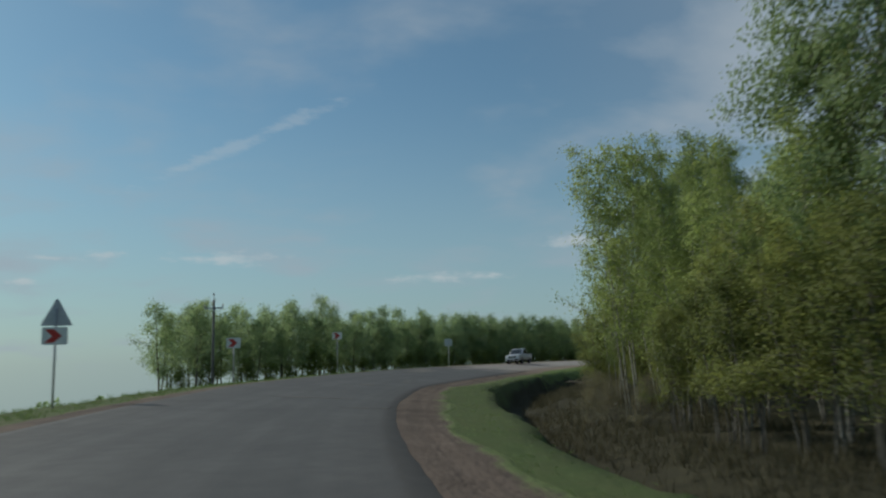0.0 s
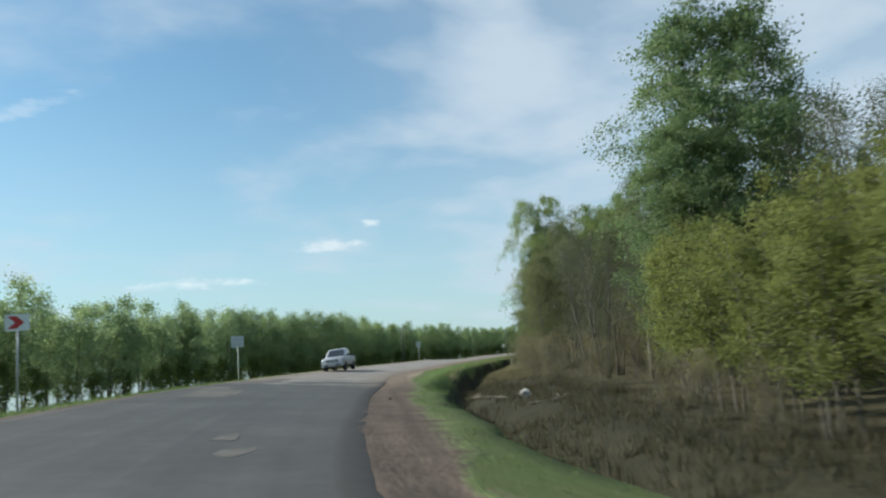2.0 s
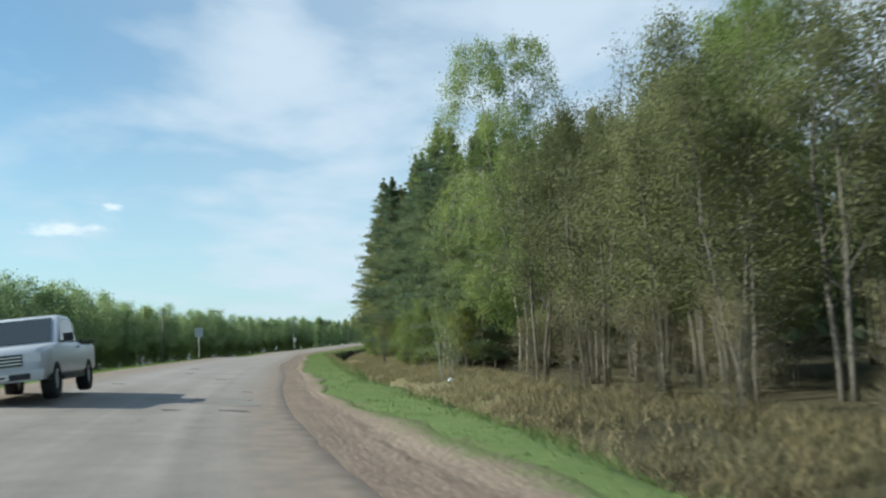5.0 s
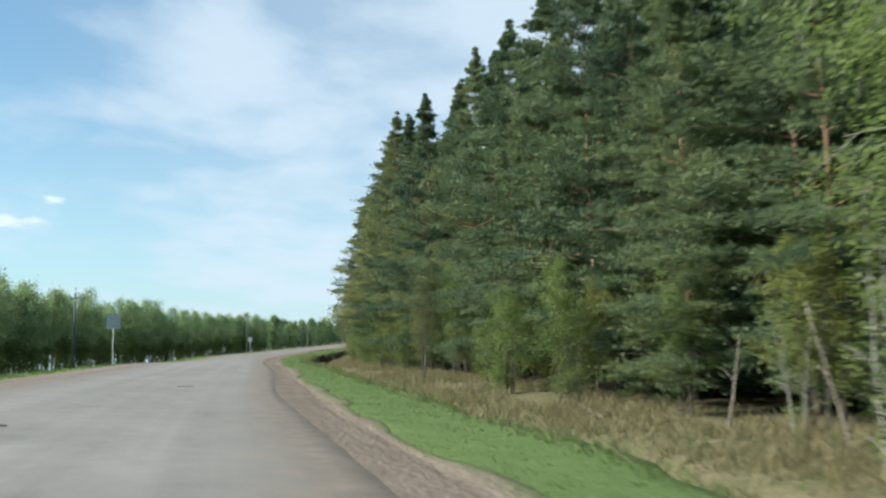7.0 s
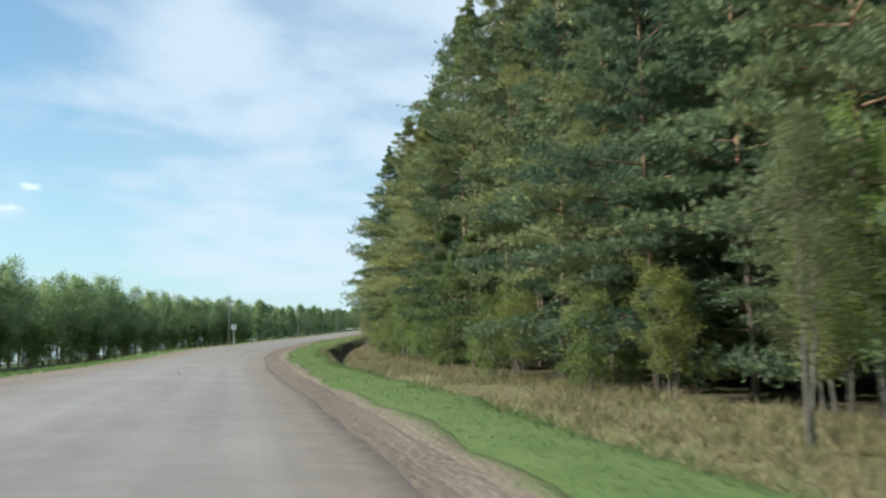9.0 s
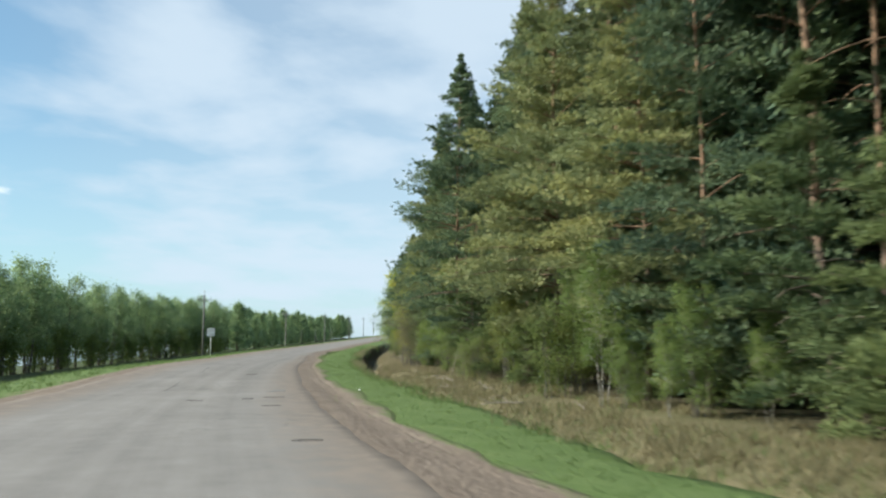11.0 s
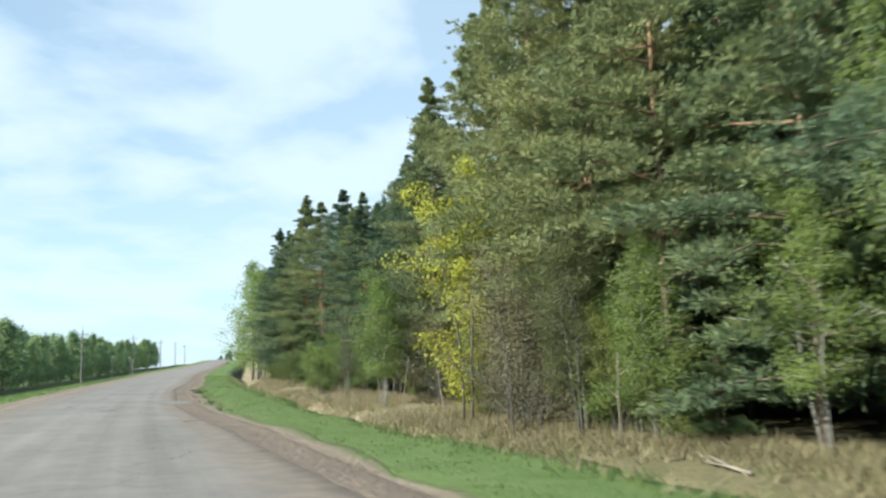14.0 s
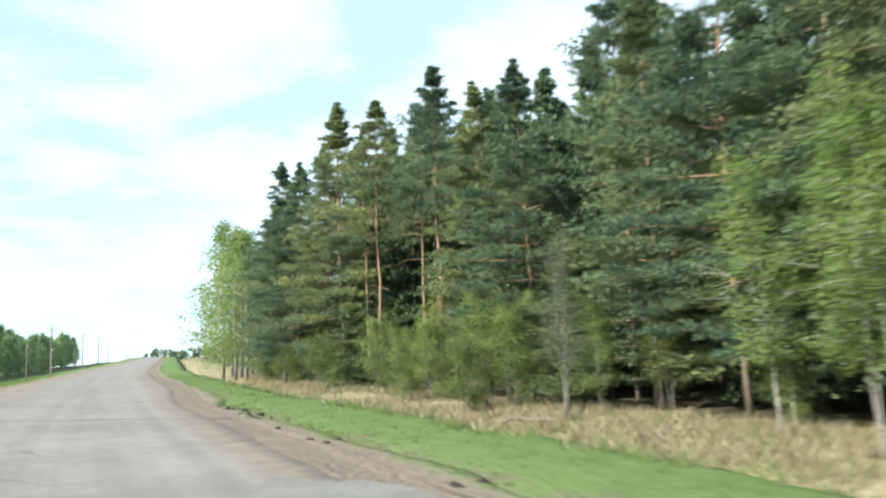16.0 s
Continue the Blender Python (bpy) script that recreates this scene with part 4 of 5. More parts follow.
# ================= trees beside the road =================
R = random.Random(7)
# aspens and willows round the wet hollow
for s, u, sc in ((28.6, 10.4, 0.92), (27.0, 12.4, 0.86), (29.8, 11.8, 0.95), (25.2, 12.0, 0.70), (31.5, 13.0, 0.9), (23.0, 13.5, 0.7), (33.5, 14.0, 0.75), (21.0, 12.6, 0.72), (30.5, 15.5, 0.72), (26.0, 15.5, 0.75),
                 (34.5, 11.4, 0.62), (35.4, 13.5, 0.98), (21.0, 14.6, 0.8), (16.8, 12.8, 0.8), (22.5, 16.5, 0.8)):
    near = u < 12.5 and 26 < s < 30
    slope = math.degrees(float(np.interp(s, C_S, C_H))) + 270 + (s * 37) % 40 - 20
    plant("aspen", s, u + (0.75 if near else 0), sc, turn=slope if near else None, lean=4.5 if near else 0)
for s, u, sc in ((15.4, 13.8, 0.92), (13.5, 16.5, 0.8)):
    plant("birch_full", s, u, sc, wide=0.75)
for s, u, sc in ((37.0, 12.0, 0.9), (40.0, 12.8, 1.0), (43.5, 12.2, 0.95), (47.0, 13.0, 1.0), (50.5, 13.4, 1.05), (54.0, 14.0, 1.1), (22.0, 11.0, 0.75), (19.2, 11.2, 0.85), (16.6, 10.8, 0.9), (14.6, 11.2, 1.0), (57.0, 15.0, 1.2),
                 (41.5, 15.5, 1.3), (46.0, 16.5, 1.35), (52.0, 17.0, 1.4), (38.5, 15.0, 1.2), (12.5, 11.5, 1.0), (60.5, 16.0, 1.1), (36.0, 11.0, 0.8), (39.5, 11.4, 0.85), (42.5, 13.6, 1.1), (33.0, 12.2, 0.8)):
    plant("willow", s, u, sc)
for s, u, sc in ((63.6, 19.0, 1.04), (61.0, 16.6, 0.66)):
    plant("birch_full", s, u, sc, wide=1.1)
plant("birch_far", 68.0, 24.0, 0.82)
for s, u, sc in ((24.0, 20.0, 0.8), (34.0, 19.0, 0.75), (38.0, 20.0, 0.8), (43.0, 19.5, 0.8), (48.0, 20.5, 0.85), (53.0, 20.0, 0.85), (57.0, 20.5, 0.9), (57.5, 24, 1.0)):
    plant("bare", s, u, sc)
s = 57.0
while s < 107:
    plant("brownbush", s, R.uniform(17.0, 21.0), R.uniform(0.7, 1.0))
    s += R.uniform(1.8, 2.8)
for s, u, sc in ((70, 17.0, 0.72), (74, 15.5, 0.74), (78, 17.0, 0.85), (82, 15.8, 0.8), (86, 17.5, 0.95), (88.5, 22, 1.25), (91, 16.0, 0.9), (95, 15.4, 0.9), (98.5, 16.6, 1.05), (102, 15.8, 1.0),
                 (73, 20, 0.9), (80, 21, 1.0), (93, 20, 1.1), (100, 20, 1.2), (105.5, 17.5, 1.0), (103, 14.6, 0.95), (106, 19.8, 1.2), (101, 14.2, 0.8), (96.6, 14.2, 0.8), (92.5, 14.4, 0.75), (68, 22, 0.85), (76, 24, 1.05), (84, 24, 1.15), (90, 25, 1.2), (96, 24, 1.25), (65, 19.5, 0.7)):
    plant("leafing" if s > 88 or int(s) % 3 == 0 else "bare", s, u, sc)
plant("birch", 115.0, 15.7, 1.04, wide=0.9)
for s, u, sc in ((104.0, 20.5, 0.9), (99.0, 18.0, 0.8)):
    plant("birch", s, u, sc)
for s, u, sc in ((113.8, 10.9, 0.75), (114.6, 11.8, 0.6), (117.5, 12.2, 0.45)):
    plant("thin_sapling", s, u, sc)
for s, u, sc in ((26.0, 10.0, 0.32), (28.0, 9.6, 0.28), (30.2, 10.2, 0.35), (32.5, 10.8, 0.3), (24.0, 10.6, 0.35), (35.5, 10.4, 0.3), (45.0, 11.6, 0.35), (49.0, 12.0, 0.4), (53.0, 12.4, 0.4)):
    plant("brownbush", s, u, sc)
plant("pine", 118.8, 14.4, 0.74, wide=0.95)
plant("pine", 123.2, 13.4, 0.60, wide=1.0)
plant("brownbush", 231.2, 11.2, 1.15)
plant("leafing", 229.2, 11.9, 0.45)
for s, u, sc in ((268.4, 11.4, 0.62), (267.0, 12.0, 0.72), (262.6, 11.9, 0.84), (261.2, 12.4, 0.72)):
    plant("shrub", s, u, sc)
plant("bare", 257.2, 11.8, 0.46, wide=0.7)

# pines: a full front with some open stretches, then darker rows behind
OPEN = ((171, 185), (204, 222), (257.5, 262), (271, 284))
EDGE_S = [116, 121, 126, 130, 141, 150, 160, 175, 200, 207, 224, 236, 243, 247, 250, 254, 257, 259, 265, 268, 270, 273, 279, 285, 296, 306]
EDGE_H = [13.0, 14.5, 16.0, 17.9, 18.6, 19.0, 19.6, 20.2, 19.2, 19.6, 19.4, 18.4, 17.6, 16.2, 14.8, 13.2, 11.6, 13.6, 13.8, 13.2, 12.9, 14.2, 15.6, 16.6, 16.4, 14.0]
tall_at = lambda s: float(np.interp(s, EDGE_S, EDGE_H)) / 18.5
s = 121.5
while s < 306:
    bare_here = any(a < s < b for a, b in OPEN)
    u0 = float(np.interp(s, [116, 126, 240, 250, 264, 280, 306], [15.6, 14.6, 14.4, 15.0, 14.8, 13.2, 12.6]))
    tall = tall_at(s)
    plant("pine_tall" if bare_here else "pine_olive" if R.random() < float(np.interp(s, [140, 165, 212, 218, 248, 258], [0.1, 0.6, 0.65, 0.85, 0.85, 0.12])) else "pine", s + R.uniform(-0.5, 0.5), u0 + R.uniform(-0.9, 0.8) + (1.2 if bare_here else 0), R.uniform(0.88, 1.05) * tall, wide=R.uniform(0.95, 1.2) / tall ** 0.5)
    s += R.uniform(2.9, 4.4)
for row, (u0, gap) in enumerate(((17.8, 3.6),)):
    s = 122.0 + row
    while s < 306:
        bare_here = any(a < s < b for a, b in OPEN)
        tall = tall_at(s) * 0.96
        plant("pine_tall" if bare_here else "pine_mid", s, u0 + (0.6 if bare_here else 0) + R.uniform(-0.8, 0.8), R.uniform(0.94, 1.07) * tall)
        s += gap * R.uniform(0.8, 1.2)
for row, (u0, gap) in enumerate(((21.5, 2.5), (25.5, 3.6), (31, 4.8))):
    s = 117.0 + row
    while s < 306:
        plant("pine_in" if row or any(a < s < b for a, b in OPEN) else "pine_mid", s, u0 + R.uniform(-1, 1), R.uniform(0.88, 1.02) * tall_at(s))
        s += gap * R.uniform(0.8, 1.2)
for row, (u0, gap) in enumerate(((28, 4.5), (33, 3.4))):
    s = 10.0 + row
    while s < 108:
        plant("pine_mid" if row else "bare", s, u0 + R.uniform(-1, 1), R.uniform(0.55, 0.7) if row else R.uniform(0.8, 1.1))
        s += gap * R.uniform(0.8, 1.2)
for a_, b_ in OPEN:
    s = a_ - 1.0
    while s < b_ + 1:
        plant("pine_mid", s, 27.5 + R.uniform(-0.8, 0.8), R.uniform(0.85, 0.98) * tall_at(s))
        s += R.uniform(1.6, 2.2)
# birches at the far end of the wood
for s, u, sc in ((309, 11.0, 0.78), (312, 10.4, 0.84), (315.5, 11.2, 0.86), (319.5, 10.0, 0.95), (323, 11.0, 0.82), (314, 15, 0.78), (320, 16, 0.8), (310, 18, 0.8), (326, 13.5, 0.7)):
    plant("birch_far", s, u, sc)
# undergrowth
for s, u, sc in ((128, 11.8, 1.1), (133.5, 11.6, 1.25), (138, 12.4, 0.8), (157, 12.2, 1.0), (166, 12.3, 1.2), (175, 12.0, 0.8), (187.5, 12.6, 0.8),
                 (193, 12.3, 1.1), (199, 12.5, 1.0), (205, 12.3, 0.9), (211, 12.6, 0.7), (217, 12.4, 0.8), (226, 12.4, 0.9), (261.7, 11.2, 0.8), (271.5, 12.2, 1.0), (276, 12.8, 1.15), (283, 11.8, 1.0), (292, 11.6, 0.9), (300, 11.4, 1.0)):
    plant("shrub" if s in (133.5, 178.5, 187.5, 211, 217, 276) else "bush", s, u, sc * (0.72 if s in (133.5, 178.5, 187.5, 211, 217, 276) else 1.0))
s = 118.0
while s < 306:
    k_ = R.random()
    plant("bush" if k_ < 0.35 else "willow" if k_ < 0.5 else "brownbush" if k_ < 0.6 else "sapling" if k_ < 0.78 else "young_pine", s, float(np.interp(s, [240, 249, 263, 272, 300], [12.9, 14.0, 14.0, 12.6, 11.9])) + R.uniform(-0.5, 0.9),
          (R.uniform(0.45, 0.95) if k_ < 0.75 else R.uniform(0.35, 0.6)) * (0.6 if any(a < s < b for a, b in OPEN) else 1.0))
    s += R.uniform(2.4, 5.4)
for s, u, sc in ((130, 12.5, 0.7), (188.5, 12.2, 0.75), (226.5, 12.3, 0.7), (246.4, 11.3, 0.98), (247.4, 11.6, 0.82), (250.4, 12.6, 0.85), (257, 12.8, 0.5)):
    plant("sapling", s, u, sc)
for s, u, sc in ((232.9, 11.6, 0.95), (231.6, 12.6, 1.0), (233.8, 12.8, 1.0), (104, 12.8, 0.6), (99, 12.5, 0.7), (94.5, 12.6, 0.65), (90, 12.4, 0.6), (85.5, 12.8, 0.6), (81, 12.4, 0.55), (76.5, 12.8, 0.6), (72, 12.6, 0.6), (67, 13.0, 0.6), (62, 12.8, 0.5)):
    plant("brownbush", s, u, sc)
s = 63.0
while s < 330:
    plant("field_low", s, -24.6 + R.uniform(-0.9, 1.2), R.uniform(0.55, 1.0))
    s += R.uniform(2.0, 6.0) if s < 110 else R.uniform(1.4, 3.2)
plant("maple", 236.6, 11.7, 0.97, turn=40)
plant("shrub", 229.0, 12.6, 0.95)
plant("shrub", 227.0, 12.3, 0.8)
plant("shrub", 193.4, 13.4, 1.3, wide=0.7)
plant("shrub", 184.5, 13.2, 0.75)
plant("bare", 108.2, 16.8, 1.25)
plant("leafing", 106.6, 13.8, 0.95)
for s, u, sc in ((174, 13.6, 1.1), (177, 13.2, 0.9), (180.2, 13.8, 1.2), (205, 13.4, 0.9), (209, 13.8, 0.7), (213, 13.5, 1.0), (259.6, 13.4, 0.7), (273, 12.9, 0.6), (280, 12.6, 0.7)):
    plant("young_pine", s, u, sc)
plant("leafing", 146.5, 11.0, 0.52, wide=0.75)
plant("bare", 267.5, 13.4, 0.40)
plant("sapling", 219.8, 12.9, 1.25, wide=0.6)
plant("pine", 217.0, 13.2, 1.12)
plant("pine_tall", 211.5, 16.4, 1.08)
plant("pine_olive", 231.5, 13.8, 0.9)
plant("leafing", 234.3, 13.0, 0.62)
plant("leafing", 229.6, 12.4, 0.55)

# ================= the windbreak on the outer side =================
TALL_S = [58, 66, 77, 90, 126, 150, 193, 226, 245, 256, 271, 316, 350, 458, 490, 540]
TALL_H = [7.1, 7.9, 8.6, 9.5, 10.4, 10.1, 10.7, 9.9, 10.2, 9.5, 8.8, 9.6, 9.5, 8.6, 8.6, 8.6]
for row, (u0, gap) in enumerate(((-25.0, 2.5), (-28.5, 3.4))):
    s = 63.6 + row * 4.0
    while s < 330:
        plant("field", s + R.uniform(-0.6, 0.6), u0 + R.uniform(-0.8, 0.8), R.uniform(0.80, 1.06) * float(np.interp(s, TALL_S, TALL_H)) / 9.0)
        s += gap * R.uniform(0.8, 1.25)
for row, (u0, gap) in enumerate(((-25, 3.6), (-30, 4.6))):
    s = 331.0 + row
    while s < 535:
        plant("far", s, u0 + R.uniform(-1.5, 1.5), R.uniform(0.72, 1.04) * float(np.interp(s, TALL_S, TALL_H)) / 9.0, wide=R.uniform(0.8, 1.1))
        s += gap * R.uniform(0.8, 1.25)

# ================= signs, poles and other things =================
def upright(s, u, turn=0.0, sink=0.0):
    """A pose on the ground whose x points across the road and y along it."""
    p = spot(s, u, sink)
    return pose(p.x, p.y, p.z, 0, 0, heading(s) + turn)


def pole_of(name, thing, h, r=0.03, mat=None, label=""):
    return part(name, Shape().tube([(0, 0, -0.4), (0, 0, h * 0.5), (0, 0, h)], [r, r, r], 10), mat or M_STEEL, thing, label, True)


def panel(w, h, z, y, mat, name, thing, label="", r=0.05):
    """A flat sign plate with rounded corners and a folded rim."""
    out = []
    for cx, cz, a0 in ((w / 2 - r, h / 2 - r, 0), (-w / 2 + r, h / 2 - r, 90), (-w / 2 + r, -h / 2 + r, 180), (w / 2 - r, -h / 2 + r, 270)):
        out += [(cx + r * math.cos(radians(a0 + a)), z + cz + r * math.sin(radians(a0 + a))) for a in (0, 30, 60, 90)]
    return part(name, Shape().prism(out, 0.022, pose(0, y, 0)), mat, thing, label)


def back_sign(s, u, post_h, w, h, label):
    thing = empty("road_sign", upright(s, u, R.uniform(-5, 5)), label, "road sign", "signs seen from behind")
    pole_of("post", thing, post_h, 0.035, M_WHITE, "pale painted post")
    panel(w, h, post_h - h / 2 + 0.03, -0.065, M_SIGNBACK, "sign_plate", thing, "bare grey back of the plate")
    for z in (post_h - h * 0.25, post_h - h * 0.75):
        part("bracket", Shape().box((-w * 0.35, -0.085, z - 0.02), (w * 0.35, -0.066, z + 0.02)).box((-0.05, -0.066, z - 0.025), (0.05, 0.045, z + 0.025)), M_STEEL, thing)


def chevron_sign(s, u, post_h, triangle, label):
    """A bend marker facing the traffic: white plate with a red arrowhead."""
    thing = empty("bend_sign", upright(s, u, 4), label, "road sign", "bend markers")
    pole_of("post", thing, post_h + (0.55 if triangle else 0.0), 0.032, M_STEEL)
    plate = panel(0.70, 0.50, post_h - 0.25, -0.06, M_WHITE, "marker_plate", thing, "white plate with red arrowhead")
    arrow = [(-0.28, -0.19), (-0.02, -0.19), (0.20, 0.0), (-0.02, 0.19), (-0.28, 0.19), (-0.06, 0.0)]
    part("arrowhead", Shape().prism([(x, z + post_h - 0.25) for x, z in arrow], 0.004, pose(0, -0.0645, 0)), M_RED, plate, "red arrowhead")
    if triangle:
        tri = [(-0.40, post_h + 0.04), (0.40, post_h + 0.04), (0.43, post_h + 0.07), (0.03, post_h + 0.80), (-0.03, post_h + 0.80), (-0.43, post_h + 0.07)]
        part("warning_plate", Shape().prism(tri, 0.022, pose(0, 0.035, 0)), M_SIGNBACK, thing, "grey back of a triangular plate")
        part("bracket", Shape().box((-0.3, 0.057, post_h + 0.2), (0.3, 0.07, post_h + 0.24)), M_STEEL, thing)


chevron_sign(23.4, -6.3, 2.25, True, "triangular sign seen from behind above a red arrow plate")
chevron_sign(39.2, -6.4, 2.2, False, "white bend marker with red arrowhead on a post")
chevron_sign(55.4, -6.4, 2.9, False, "white bend marker with red arrowhead on a post")
back_sign(84.2, -7.0, 2.95, 0.85, 0.75, "sign seen from behind on a pale post")
back_sign(157.9, -6.2, 3.15, 0.8, 0.9, "sign seen from behind on a pale post")
back_sign(237.7, -5.6, 2.45, 0.66, 0.7, "sign seen from behind on a pale post")


def utility_pole(s, u, h, far=False):
    """A tapered concrete post with a steel crossarm and three insulators."""
    thing = empty("utility_pole", upright(s, u), "grey concrete power pole with crossarm and insulators", "utility pole", "power line poles")
    n = 4 if far else 8
    part("post", Shape().tube([(0, 0, -0.6), (0, 0, h * 0.5), (0, 0, h)], [0.13, 0.105, 0.085], n), M_CONCRETE, thing, "weathered concrete post", not far)
    part("crossarm", Shape().box((-0.75, -0.05, h - 0.62), (0.75, 0.05, h - 0.52)).box((-0.06, -0.14, h - 0.66), (0.06, 0.14, h - 0.48)), M_STEEL, thing)
    part("top_pin", Shape().tube([(0, 0, h - 0.1), (0, 0, h + 0.35)], 0.025, 6), M_STEEL, thing)
    bell = [(0.03, 0), (0.075, 0.03), (0.05, 0.07), (0.07, 0.10), (0.045, 0.16), (0.01, 0.20)]
    for x, z in ((-0.70, h - 0.47), (0.70, h - 0.47), (0, h + 0.33)):
        pin = part("insulator", Shape().tube([(x, 0, z + b) for a, b in bell], [a for a, b in bell], 8), M_PORCELAIN, thing, "grey porcelain insulator", True)
        if z < h:
            part("pin", Shape().tube([(x, 0, z - 0.10), (x, 0, z + 0.02)], 0.015, 5), M_STEEL, pin)


for s, u, h in ((54.6, -15.4, 7.0), (193.3, -17.0, 8.4), (262.0, -11.4, 7.7)):
    utility_pole(s, u, h)
for s, u, h in ((327, -12, 7.4), (385, -13, 8.0), (445, -14, 8.0), (500, -15, 8.0), (552, -16, 8.0)):
    utility_pole(s, u, h, True)
for s, u in ((303, -5.2), (322, -5.4), (345, -5.4)):
    post = empty("marker_post", upright(s, u), "thin grey roadside marker post in the grass", "post", "marker posts")
    part("post", Shape().tube([(0, 0, -0.3), (0, 0, 2.4)], 0.05, 6), M_CONCRETE, post)
    part("cap", Shape().tube([(0, 0, 2.4), (0, 0, 2.46)], [0.062, 0.03], 6), M_STEEL, post)


# ---- the light pickup in the other lane ----
def car_paint(name, c, rough=0.35, metal=0.3):
    m, kn = material(name)
    co = kn.add("ShaderNodeTexCoord").outputs["Object"]
    dust = kn.noise(co, 3.0, 5)
    z = kn.add("ShaderNodeSeparateXYZ", Vector=co).outputs[2]
    low = kn.math("SUBTRACT", 1.0, kn.step(kn.math("ADD", z, kn.math("MULTIPLY", dust, 0.5)), 0.5, 1.0))
    col = kn.mix(kn.math("MULTIPLY", low, 0.5), c, (0.22, 0.19, 0.155))
    finish(kn, principled(kn, col, rough, metal, 0.5))
    return m


M_PAINT = car_paint("silver_car_paint", (0.50, 0.52, 0.55))
M_RUBBER = simple("black_rubber", (0.018, 0.018, 0.018), (0.03, 0.03, 0.03), 12.0, 0.85)
M_DARKPLASTIC = simple("dark_trim", (0.025, 0.025, 0.027), (0.045, 0.045, 0.047), 8.0, 0.6)
M_LAMP = simple("clear_lamp", (0.55, 0.57, 0.58), (0.7, 0.72, 0.73), 10.0, 0.15)
M_CHROME = simple("dull_chrome", (0.45, 0.46, 0.47), (0.6, 0.6, 0.6), 9.0, 0.25, 0.9, bump=0.02)
_m, _k = material("tinted_glass")
finish(_k, principled(_k, (0.03, 0.036, 0.04, 1), 0.06, 0.0, 0.7))
M_GLASS = _m


def loft(shape, sections, closed_ends=True):
    """Joins rings of equal length."""
    n = len(sections[0])
    v = np.concatenate([np.array(r_, float) for r_ in sections])
    f = []
    for i in range(len(sections) - 1):
        for j in range(n):
            k2 = (j + 1) % n
            f.append((i * n + j, i * n + k2, (i + 1) * n + k2, (i + 1) * n + j))
    if closed_ends:
        f += [tuple(range(n))[::-1], tuple(range((len(sections) - 1) * n, len(sections) * n))]
    return shape.add(v, f)


def ring(y, half, z0, z1, r=0.10, tuck=0.06):
    """A rounded cross-section of a body at y."""
    return [(-half + tuck, y, z0), (half - tuck, y, z0), (half, y, z0 + r), (half, y, z1 - r), (half - r * 0.5, y, z1 - r * 0.25), (half - r, y, z1), (-half + r, y, z1), (-half + r * 0.5, y, z1 - r * 0.25), (-half, y, z1 - r), (-half, y, z0 + r)]


